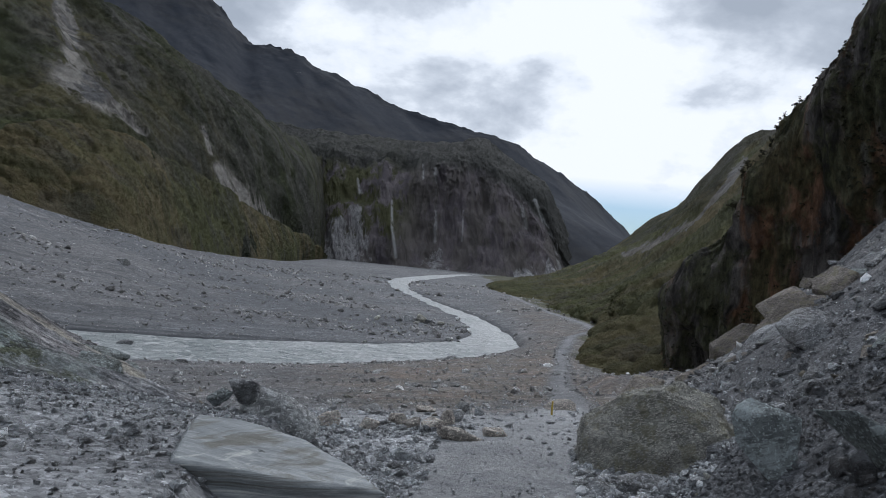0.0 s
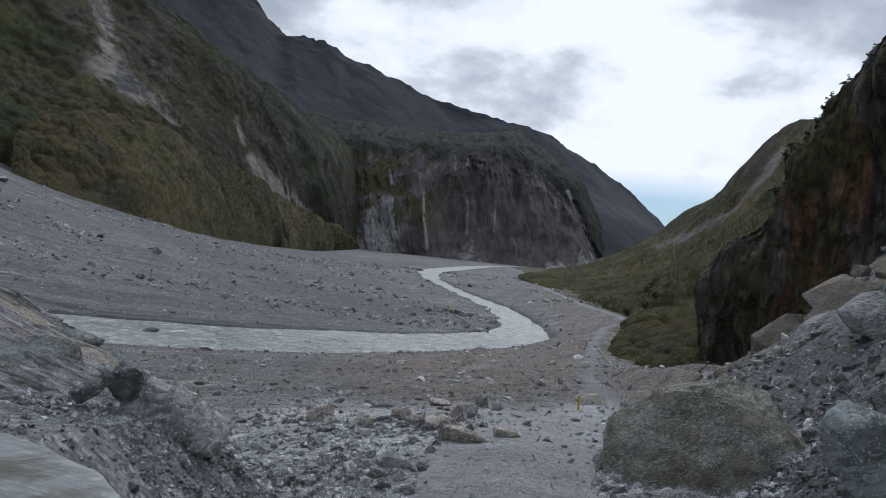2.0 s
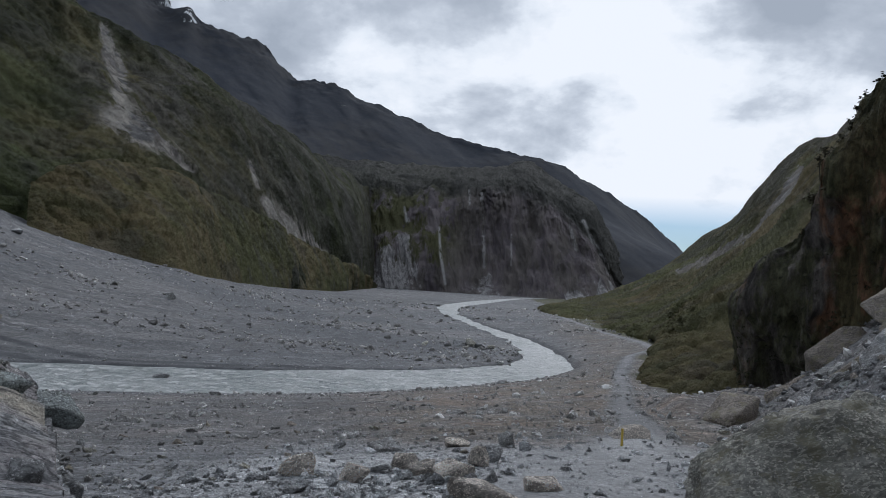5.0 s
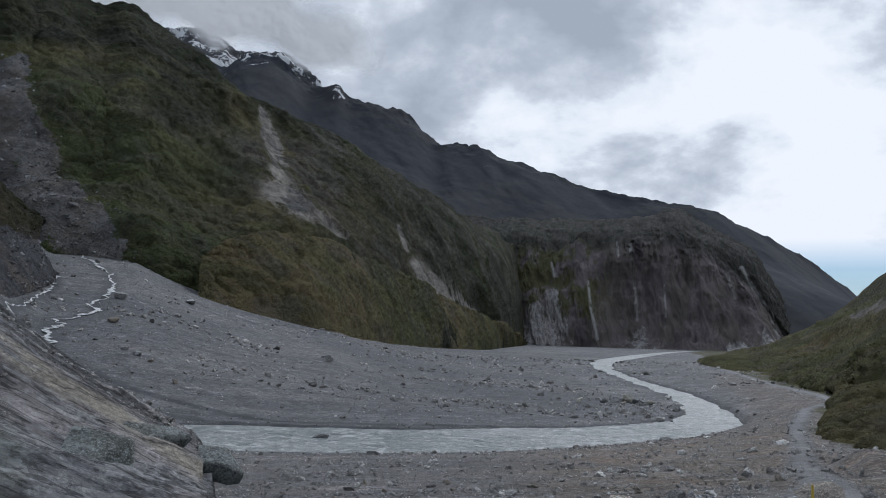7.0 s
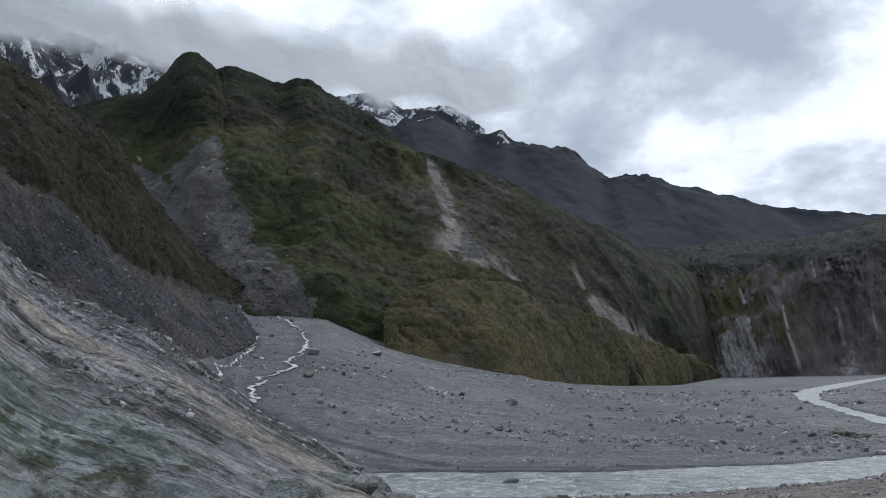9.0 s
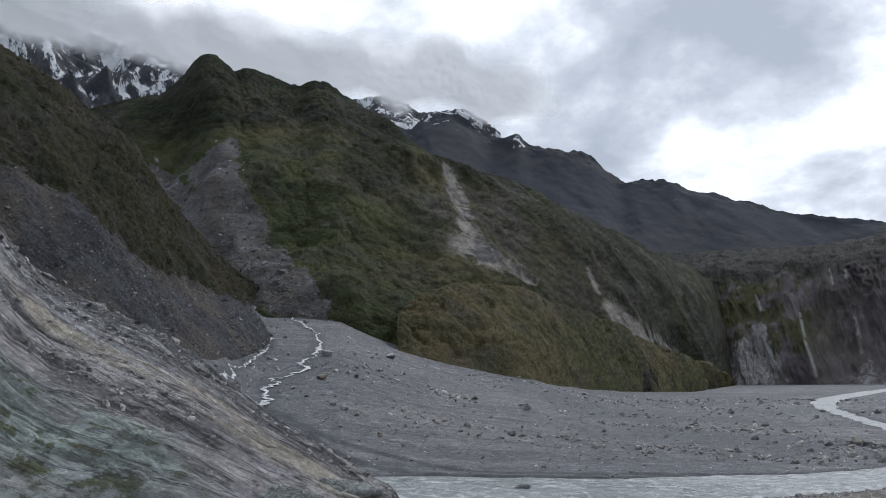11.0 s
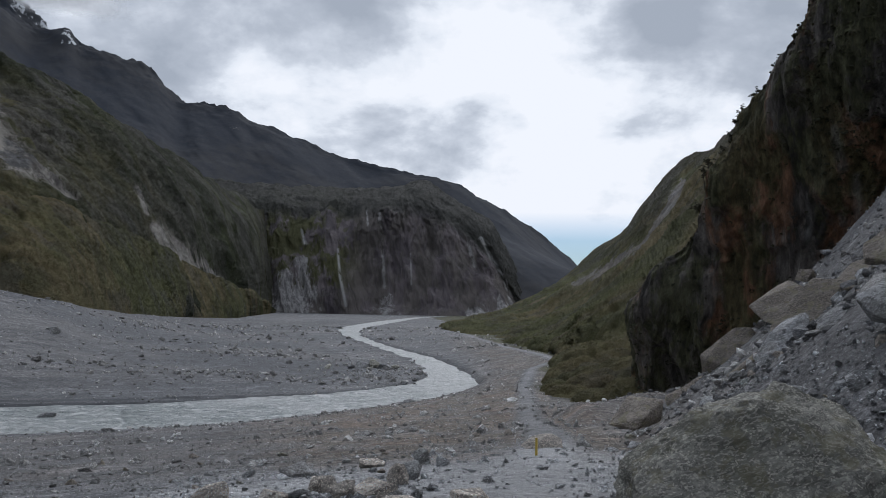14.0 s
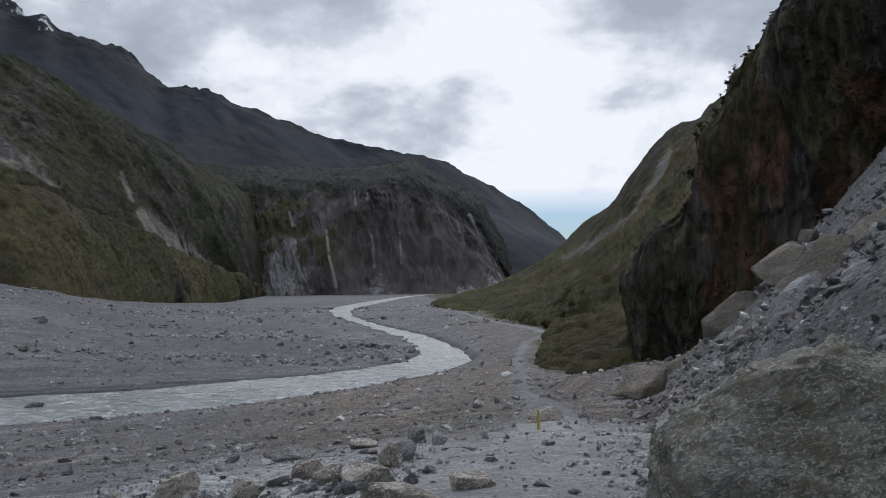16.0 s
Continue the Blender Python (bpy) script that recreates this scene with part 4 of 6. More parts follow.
p_cliff, w = loft([foot, between(foot, top, 0.5, -6), top, back], 560, 160, 16, 60, 14, 0.6, 0.5)
lean = p_cliff + np.stack([0.25 * p_cliff[..., 2], 0 * w + 0 * p_cliff[..., 2], 0 * p_cliff[..., 2]], -1)
fl = 0.6 * fbm(lean * [1 / 75, 1 / 160, 1 / 260], 4, 0.55, 93, True) + 0.4 * fbm(lean * [1 / 24, 1 / 60, 1 / 110], 5, 0.6, 97, True)
buttress = fbm(lean * [1 / 170, 1 / 400, 1 / 700], 3, 0.5, 94, True)
p_cliff[..., 1] -= (34 * (fl - 0.25) + 40 * (buttress - 0.85)) * smooth(0.0, 0.1, w) * smooth(0.85, 0.55, w)
p_cliff[..., 2] += 10 * fbm(p_cliff / [40, 400, 400], 4, 0.55, 96) * smooth(0.4, 0.65, w)
a, e = bearings(p_cliff)
st = np.maximum.reduce([band(a, e, l, ww) * k_ for l, ww, k_ in (
    ([(-6.5, 5.2), (-6.2, 4.3)], [0.07, 0.12], 0.9), ([(-3.9, 4.0), (-3.7, 2.1), (-3.2, 0.0)], [0.06, 0.08, 0.09], 0.9), ([(-9.3, 2.9), (-9.2, 1.4)], [0.06, 0.07], 0.6),
    ([(-1.9, 6.6), (-1.8, 5.7)], [0.08, 0.09], 0.8), ([(-1.0, 6.5), (-0.8, 4.6), (-0.5, 1.4)], [0.06, 0.08, 0.13], 0.55), ([(1.3, 3.8), (1.4, 1.6)], [0.05, 0.07], 0.5),
    ([(6.3, 5.0), (7.0, 3.6), (8.0, 2.2), (8.7, -0.1)], [0.10, 0.12, 0.09, 0.11], 0.75), ([(5.4, 4.6), (5.9, 3.0)], [0.10, 0.14], 0.5))])
bare = np.maximum.reduce([band(a, e, [(-7.6, -0.4), (-7.4, 1.8)], [1.0, 0.7]), band(a, e, [(-5.9, -0.4), (-6.4, 2.9)], [1.1, 0.6]), band(a, e, [(-0.3, -0.4), (-0.3, 0.9)], [1.3, 0.4]), band(a, e, [(6.0, -0.6), (7.4, 0.3), (8.8, -0.3)], [0.7, 0.8, 0.4])]) * 0.9
# pale patches fade towards the recesses between the ribs
rib_c = smooth(0.25, 0.5, fl)
bare = bare * (0.55 + 0.45 * rib_c)
p_cliff = canopy(p_cliff, smooth(0.3, 0.6, w) * (1 - bare), 2.2, 9, 85)
sheet("far_cliff", p_cliff, MAT_CLIFF, "dark fluted rock cliff with thin pale waterfalls", "cliff", {"bare": bare, "streak": st, "green": np.clip(smooth(-1.5, -4.5, a + 1.2 * fbm(p_cliff / 60, 3, seed=101)) * smooth(0.5, 2.0, e) + 0.25, 0, 1), "forest": np.clip(0.95 * smooth(0.5, 0.64, w + 0.10 * fbm(p_cliff / 45, 4, seed=99)), 0, 1)})


# near mountainside with slips, above the debris fan
FOOT = ((-47, 4.4, 345), (-44, 4.4, 330), (-40.5, 4.2, 300), (-35.2, 3.9, 292), (-31.5, 2.2, 282), (-27, 0.8, 287), (-21.5, -0.3, 302), (-18, -0.7, 372), (-15.4, -1.1, 452), (-12.5, -1.1, 545), (-10.6, -1.1, 640), (-9.0, -0.9, 860), (-8.3, -0.9, 1080))
ridge = [at(*q) for q in ((-56, 16, 640), (-51.5, 18.2, 620), (-47.4, 19.4, 620), (-45.0, 22.1, 620), (-43.1, 21.0, 630), (-41.9, 21.3, 640), (-38.8, 20.4, 650), (-36.8, 20.8, 650), (-34.9, 19.7, 645), (-30.4, 17.0, 630), (-27.3, 15.4, 600), (-22, 13.1, 650), (-16.8, 10.6, 760), (-12.9, 8.4, 890), (-10.2, 7.0, 1080), (-8.6, 6.3, 1230))]
foot_az = [-47, -45.5, -44, -42, -40.5, -39, -37, -35.2, -33.4, -29.5, -26.5, -21.5, -17, -13, -10.2, -8.3]
foot = [at(a_, float(np.interp(a_, [q[0] for q in FOOT], [q[1] for q in FOOT])), float(np.interp(a_, [q[0] for q in FOOT], [q[2] for q in FOOT]))) for a_ in foot_az]
foot = [(q[0], q[1], q[2] - 3) for q in foot]
p_left, w = loft([foot, between(foot, ridge, 0.22, 4), between(foot, ridge, 0.6, -6), ridge], 720, 270, 26, 110, 23, 0.6, 0.10)
a, e = bearings(p_left)
slide = np.maximum.reduce([band(a, e, [(-43.0, 16.3), (-44.1, 13.6), (-43.4, 11.8), (-42.0, 10.3), (-41.4, 8.4), (-39.4, 6.6), (-37.8, 4.6)], [0.45, 1.7, 1.5, 1.6, 1.3, 1.7, 1.6]), band(a, e, [(-48.5, 14.2), (-47.4, 13.2), (-44.6, 10.6), (-41.4, 6.2)], [0.4, 0.6, 0.9, 1.2])])
slip = np.maximum.reduce([band(a, e, [(-27.6, 15), (-26.8, 13.2), (-26.2, 11.5), (-26.4, 10.2)], [0.25, 0.5, 0.45, 0.5]), band(a, e, [(-26.2, 9.3), (-24.5, 8.3), (-23.0, 7.5), (-21.4, 6.3)], [1.0, 0.6, 0.35, 0.2])])
slip2 = np.maximum(band(a, e, [(-17.6, 7.5), (-16.9, 5.8)], [0.14, 0.22]), band(a, e, [(-16.3, 4.9), (-15.3, 3.8), (-14.0, 3.0), (-12, 1.8)], [0.35, 0.7, 0.6, 0.2]))
bare_left = np.clip(np.maximum.reduce([slide * 0.95, slip * 0.72, slip2 * 0.66]), 0, 1)
st = np.maximum.reduce([slip * 0.72, slip2 * 0.42, band(a, e, [(-26.3, 12.0), (-26.2, 10.4)], [0.35, 0.4]) * 0.6, band(a, e, [(-25.0, 8.5), (-21.4, 6.3)], [0.28, 0.16]) * 0.7, band(a, e, [(-48.1, 14.9), (-47.7, 13.2)], [0.10, 0.14])])
forest = np.maximum(smooth(0.0, 1.2, e - np.interp(a, [-50, -47.4, -43, -37.6, -35, -33.5, -30, -26, -22], [15.5, 15.6, 17.0, 17.4, 17.0, 15.5, 16.0, 13.5, 12.5]) + 0.8 * fbm(p_left / 40, 4, seed=77)), 0.85 * smooth(2.4, 1.2, np.hypot((a + 32.5) / 1.7, e - 15.2)))
# flank towards the cliff, lowered in tone through the same mask
forest = np.maximum(forest, 0.95 * smooth(-26, -17, a) * (0.75 + 0.25 * smooth(-0.25, 0.15, fbm(p_left / 55, 4, seed=78))))
p_left[..., 2] += 6 * fbm(p_left / 60, 4, 0.5, 37) * smooth(0.03, 0.2, w) * smooth(1.0, 0.9, w) + 1.6 * bare_left * fbm(p_left / 9, 4, 0.55, 38)
p_left = canopy(p_left, (1 - bare_left) * smooth(-12, -17, a), 1.7, 6.0, 82)
sheet("mountainside", p_left, MAT_BUSH, "green-brown bush mountainside scarred by grey landslips", "mountain", {"bare": bare_left, "streak": np.clip(st * 1.6, 0, 1), "forest": forest, "rocky": np.maximum(0.3 * smooth(-23, -17, a) * smooth(-0.1, 0.7, e + 0.5 * (a + 9)), 0.75 * smooth(-31, -27, a) * smooth(7.5, 9.5, e) * smooth(14.5, 12.5, e) * smooth(-19, -23, a))})

# bush-grown apron of old debris along the foot of that mountainside
APRON = ((-31, 4.2), (-28, 5.4), (-25, 6.2), (-22, 5.8), (-19, 4.6), (-16.8, 3.5), (-14.2, 2.4), (-12.2, 1.5), (-10.8, 0.9), (-9.6, 0.3), (-8.7, -0.25), (-8.1, -0.75))
low_row, top_row = [], []
for az_, el_top in APRON:
    fd_ = float(np.interp(az_, [-31.5, -27, -21.5, -18, -15.4, -12.5, -10.6, -9.0, -8.1], [282, 287, 302, 372, 452, 545, 640, 860, 1040]))
    rd_, re_ = float(np.interp(az_, [-31.5, -27, -19, -15.1, -12.2, -10.2, -8.1], [640, 600, 720, 800, 900, 1080, 1230])), float(np.interp(az_, [-31.5, -27, -19, -15.1, -12.2, -10.2, -8.1], [17.9, 16.3, 12.7, 10.1, 7.8, 6.9, 6.3]))
    f_, r_ = at(az_, 0, fd_), at(az_, re_, rd_)
    zf = float(ground_z(np.array([f_[0]]), np.array([f_[1]]))[0])
    tt = (MZ - zf + fd_ * math.tan(radians(el_top))) / ((r_[2] - zf) - (rd_ - fd_) * math.tan(radians(el_top)))
    tt = min(max(tt, 0.02), 0.6)
    low_row.append((*at(az_, 0, fd_ - 14)[:2], zf - 2.5))
    top_row.append(at(az_, el_top, (fd_ + (rd_ - fd_) * tt) * 0.985 - 4))
p_apron, w = loft([low_row, between(low_row, top_row, 0.45, -5), between(low_row, top_row, 0.85, -5), top_row], 640, 110, 8, 48, 63, 0.3, 0.3)
p_apron = canopy(p_apron, smooth(0.02, 0.15, w), 1.3, 4.0, 86)
a, e = bearings(p_apron)
sheet("bush_apron", p_apron, MAT_SIDE, "dark green bush on old debris below the mountainside", "hillside", {"forest": np.clip(0.1 + 0.7 * fbm(p_apron / 60, 4, seed=64), 0, 0.6)})

# spur beside the gully, scree below and bush above
foot = [at(*q) for q in ((-80, 1.0, 128), (-64, 1.0, 138), (-56, 1.2, 143), (-50, 1.4, 149), (-45.6, 1.6, 160), (-43, 2.2, 176), (-40.2, 3.3, 232))]
vegf = [at(*q) for q in ((-80, 15, 155), (-64, 14.5, 165), (-57.6, 13.4, 170), (-54, 11.6, 175), (-50.6, 9.2, 180), (-47.2, 7.0, 192), (-41.6, 5.0, 246))]
ridge = [at(*q) for q in ((-80, 27, 270), (-64, 23.6, 260), (-57.8, 20.6, 250), (-53.6, 18.2, 245), (-50.3, 16.0, 242), (-47.3, 12.2, 242), (-41.3, 5.8, 258))]
back = [at(*q) for q in ((-80, 25, 330), (-66, 22, 340), (-60, 18, 340), (-56, 15, 340), (-52, 12, 340), (-49, 9, 330), (-43, 4, 320))]
foot = [(q[0], q[1], q[2] - 3.5) for q in foot]
p_spur, w = loft([foot, between(foot, vegf, 0.5), vegf, between(vegf, ridge, 0.5, -4), ridge, back], 320, 180, 7, 55, 33, 0.5, 0.3)
scree = smooth(0.43, 0.37, w + 0.02 * fbm(p_spur / 12, 4, seed=6))
bare_spur = np.broadcast_to(scree, p_spur.shape[:2])
p_spur = canopy(p_spur, 1 - bare_spur, 1.1, 2.8, 83)
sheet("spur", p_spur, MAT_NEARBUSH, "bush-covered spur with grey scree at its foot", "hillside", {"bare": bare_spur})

# slope on the track's side of the valley
foot = [at(9.4, -0.7, 1400), at(4.3, -1.3, 545), at(5.6, -2.3, 310), at(8.0, -3.2, 222), (31, 152, 2.0), (25.5, 122, 1.8), (18.2, 93, 1.8), (14.8, 73, 2.2), (17, 55, 3.5)]
knee = [at(*q) for q in ((10.8, 0.2, 1500), (9.0, -0.4, 720), (10.0, -0.7, 440), (12.0, -0.9, 310), (14.0, -0.9, 240), (15.6, -1.0, 190), (17.5, -1.0, 150), (21, -1.0, 120), (28, 0, 100))]
ridge = [at(*q) for q in ((13.6, 2.7, 1750), (15.0, 4.3, 1400), (17.0, 5.4, 1050), (17.7, 6.3, 900), (18.9, 8.2, 760), (20.4, 9.6, 620), (22.2, 10.4, 520), (24.6, 11.9, 420), (31, 14, 320))]
back = [(q[0] * 1.3, q[1] * 1.2, q[2] * 0.8) for q in ridge]
p_right, w = loft([foot, knee, between(knee, ridge, 0.5, 5), ridge, back], 500, 240, 13, 90, 43, 0.6, 0.08)
a, e = bearings(p_right)
scr = band(a, e, [(13.0, 1.7), (14.7, 2.6), (16.2, 3.6), (17.8, 4.9), (19.1, 6.6), (19.9, 8.0), (20.4, 8.9)], [0.18, 0.28, 0.3, 0.28, 0.26, 0.34, 0.2]) * 0.85
bluff = smooth(0.0, 0.5, e - np.interp(a, [13, 14.7, 16.2, 17.8, 19.1, 20.4, 23, 25], [2.0, 3.0, 4.0, 5.3, 7.0, 9.3, 10.6, 11.6]))
p_right[..., 2] += bluff * smooth(760, 480, np.hypot(p_right[..., 0], p_right[..., 1])) * 4 * fbm(p_right / [18, 18, 60], 4, 0.55, 45, True)
p_right = canopy(p_right, (1 - scr) * (1 - 0.6 * bluff), 1.5, 3.6, 84)
sheet("valley_side", p_right, MAT_SIDE, "scrubby green hillside with a pale scree strip", "hillside", {"bare": scr, "streak": scr * 0.25, "forest": 0.9 * bluff, "rocky": 0.3 * bluff * smooth(16, 19, a)})

# steep dark cliff above the talus
LEV = ((-11, 17.2, 58), (-7, 17.0, 58), (-3, 17.5, 57), (0.3, 17.3, 56), (4.3, 21.0, 54), (8.8, 23.1, 51), (11.7, 24.4, 49), (15.6, 26.2, 47), (18.5, 28.0, 46), (24, 30.5, 45), (31, 34, 44))
rows = []
for el, az, ds in LEV:
    zc = MZ + ds * math.tan(radians(el))
    row = [at(az + 4, 0, ds + 60), at(az + 0.6, 0, ds + 12), at(az, 0, ds), at(az + 3.5, 0, ds - 3), at(az + 8, 0, ds - 5), at(az + 14, 0, ds - 6), at(az + 24, 0, ds - 7), at(az + 45, 0, ds - 7)]
    rows.append([(q[0], q[1], zc) for q in row])
p_crag, w = loft(rows, 340, 240, 2.6, 9, 53, 0.8, 0.8)
a, e = bearings(p_crag)
st = np.maximum.reduce([band(a, e, l, ww) for l, ww in (([(30.5, 9), (30.8, 6)], [0.2, 0.3]), ([(31.8, 6), (31.9, 2.5)], [0.15, 0.2]), ([(29.4, 12), (29.8, 9.6)], [0.2, 0.25]), ([(33.5, 10), (33.8, 5)], [0.2, 0.3]), ([(27.6, 8), (27.9, 4)], [0.12, 0.18]))]) * 0.45
fl = fbm(p_crag * [0.55, 0.55, 0.06], 5, 0.55, 91, True)
p_crag[..., 0] -= 0.9 * (fl - 0.75)
p_crag[..., 1] -= 0.9 * (fl - 0.4)
sheet("crag", p_crag, MAT_SHADED_CRAG, "steep dark rock face with clinging shrubs and rust stains", "cliff", {"streak": st})


# ---- scattered stones ----
def ico(level):
    bm = bmesh.new()
    bmesh.ops.create_icosphere(bm, subdivisions=level, radius=1)
    v = np.array([q.co[:] for q in bm.verts])
    f = np.array([[q.index for q in t.verts] for t in bm.faces])
    bm.free()
    return v, f


def angular(v, rng, cuts=9, depth=(0.45, 0.85)):
    """A ball cut by planes into an angular block."""
    v = v.copy()
    for _ in range(cuts):
        n = rng.normal(size=3)
        n /= np.linalg.norm(n)
        d = rng.uniform(*depth)
        s = v @ n
        v -= np.where(s > d, s - d, 0)[:, None] * n
    return v


def turns(rng, n, tilt=0.5):
    a = rng.uniform(0, 2 * np.pi, n)
    b, c = rng.normal(0, tilt, n), rng.normal(0, tilt, n)
    ca, sa, cb, sb, cc, sc = np.cos(a), np.sin(a), np.cos(b), np.sin(b), np.cos(c), np.sin(c)
    o, z = np.ones(n), np.zeros(n)
    m = lambda *q: np.stack(q, -1).reshape(n, 3, 3)
    return m(ca, -sa, z, sa, ca, z, z, z, o) @ m(cb, z, sb, z, o, z, -sb, z, cb) @ m(o, z, z, z, cc, -sc, z, sc, cc)


def pebble():
    """The plainest stone: eight uneven facets."""
    v = np.array([(1, 0, 0), (0, 1, 0), (-1, 0, 0), (0, -1, 0), (0, 0, 1), (0, 0, -1)], float)
    f = np.array([(0, 1, 4), (1, 2, 4), (2, 3, 4), (3, 0, 4), (1, 0, 5), (2, 1, 5), (3, 2, 5), (0, 3, 5)])
    return v, f


def strew(name, pos, size, material, rng, plain=False, kinds=14, sink=0.3, label="", category="stones"):
    """One object of many loose stones at the places given."""
    v0, f0 = pebble() if plain else ico(1)
    kinds_v = [v0 * 0.9 + rng.normal(0, 0.28, v0.shape) if plain else angular(v0 * 1.15, rng, 6, (0.5, 0.95)) + rng.normal(0, 0.05, v0.shape) for _ in range(kinds)]
    pick = rng.integers(0, kinds, len(pos))
    sc = size[:, None] * np.stack([rng.uniform(0.7, 1.6, len(pos)), rng.uniform(0.6, 1.1, len(pos)), rng.uniform(0.4, 0.85, len(pos))], 1)
    rt = turns(rng, len(pos))
    vv = np.stack(kinds_v)[pick] * sc[:, None, :]
    vv = np.einsum("nij,nkj->nki", rt, vv) + pos[:, None, :]
    vv[..., 2] += (size * (0.45 - sink))[:, None]
    ff = f0[None] + (np.arange(len(pos)) * len(v0))[:, None, None]
    return tagged(mesh_of(name, vv.reshape(-1, 3), ff.reshape(-1, 3), material, True), label, category, kind="stuff")


def strew_both(name, small_name, x, y, size, r, material, rng, label, small_label):
    """Larger stones with more facets, and the rubble between them."""
    big = size / r > np.quantile(size / r, 0.86)
    p = xyz(x, y, ground_z(x, y))
    strew(name, p[big], size[big], material, rng, label=label)
    strew(small_name, p[~big], size[~big], material, rng, True, label=small_label)


def polar_places(rng, n, r0, r1, a0, a1):
    r = np.exp(rng.uniform(math.log(r0), math.log(r1), n))
    a = np.radians(rng.uniform(a0, a1, n))
    return MX + r * np.sin(a), MY + r * np.cos(a), r


def clear_of(x, y, track=1.0, river=0.0):
    dt, pt = near_line(x, y, TRACK)
    dr, pr = near_line(x, y, RIVER)
    return (dt > track * np.interp(pt, range(len(TRACK)), TRACK_W)) & (dr > np.interp(pr, range(len(RIVER)), RIVER_W) + river)


rng = np.random.default_rng(7)
x, y, r = polar_places(rng, 125000, 1.5, 95, -70, 40)
x1, y1, r1 = polar_places(rng, 4000, 1.0, 7, -180, -60)
x2, y2 = rng.uniform(-6, 0.2, 14000), rng.uniform(0.5, 8, 14000)
x, y, r = np.concatenate([x, x1, x2]), np.concatenate([y, y1, y2]), np.concatenate([r, r1, np.maximum(5.5, np.hypot(x2 - 0.4, y2 - 1))])
ok = clear_of(x, y, 0.95) & (near_side(x, y) > 0) & (fbm(xyz(x / 1.5, y / 1.5), 3, seed=61) + rng.uniform(-0.7, 0.7, len(x)) > -0.05)
ok &= (r < 14) | (rng.uniform(0, 1, len(x)) < 0.6)
ok &= ~((rib_z(x, y) > 0) & (r > 9.5) & (fbm(xyz((x + y) / 6, (y - x) / 1.6), 3, seed=62) < 0.16))
x, y, r = x[ok], y[ok], r[ok]
band_ = smooth(0.1, 0.35, fbm(xyz(x / 5, y / 5), 3, seed=66))
size = np.where(r > 11, 0.66, 1.0) * (1 + 0.8 * band_) * np.clip(0.0036 * r ** 0.75 * np.exp(rng.normal(0.05, 0.65, len(x))), 0.006, 0.35)
size = np.where((x < 0.3) & (y < 9), np.minimum(size, 0.028 * np.exp(rng.normal(0, 0.3, len(x)))), size)
near_ = (r + rng.normal(0, 4.0, len(r)) < 22) & (x + rng.normal(0, 0.8, len(x)) > -4.0)
strew_both("loose_stones", "rubble", x[near_], y[near_], size[near_], r[near_], MAT_STONES, rng, "angular grey stones strewn beside the path", "fine pale grey rubble beside the path")
strew_both("bank_stones", "bank_rubble", x[~near_], y[~near_], size[~near_], r[~near_], MAT_BANK, rng, "brownish grey stones strewn over the river bank", "fine brownish grey rubble covering the river bank")
x, y, r = polar_places(rng, 10000, 0.8, 60, -30, 60)
ok = ~clear_of(x, y, 1.0)
x, y, r = x[ok], y[ok], r[ok]
strew("path_grit", xyz(x, y, ground_z(x, y)), np.clip(0.003 * r ** 0.8 * np.exp(rng.normal(0.1, 0.6, len(x))), 0.005, 0.1), MAT_STONES, rng, True, label="small grey stones lying on the trodden path")
x, y, r = polar_places(rng, 34000, 70, 420, -62, 14)
clump = fbm(xyz(x / 22, y / 22), 3, seed=63)
ok = clear_of(x, y, 1.5, -0.8) & (clump + rng.uniform(-0.9, 0.6, len(x)) > -0.1)
x, y, r, clump = x[ok], y[ok], r[ok], clump[ok]
size = np.clip(0.0010 * r * (1 + 0.9 * smooth(0.15, 0.4, clump)) * np.exp(rng.normal(-0.38, 0.6, len(x))), 0.05, 0.9)
strew_both("fan_stones", "fan_rubble", x, y, size, r, MAT_FAN, rng, "grey boulders and stones on the debris fan", "grey rubble covering the debris fan")
# talus blocks
x, y, r = polar_places(rng, 44000, 2, 48, 5, 60)
x1, y1, r1 = polar_places(rng, 12000, 1.0, 7, 55, 160)
x, y, r = np.concatenate([x, x1]), np.concatenate([y, y1]), np.concatenate([r, np.maximum(r1, 6)])
ok = x > np.interp(y, TALUS_Y, TALUS_X) + 0.3
x, y, r = x[ok], y[ok], r[ok]
size = np.clip(0.0027 * r ** 0.8 * np.exp(rng.normal(-0.38, 0.75, len(x))) * np.where(r < 9, 1.5, 1.0), 0.007, 0.26)
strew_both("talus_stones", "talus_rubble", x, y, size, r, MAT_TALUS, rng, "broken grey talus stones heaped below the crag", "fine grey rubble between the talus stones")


# ---- boulders ----
def squared(v, power=5):
    """A ball swollen towards a box, for blocks with flat faces and worn edges."""
    return v / (np.abs(v) ** power).sum(1, keepdims=True) ** (1 / power)


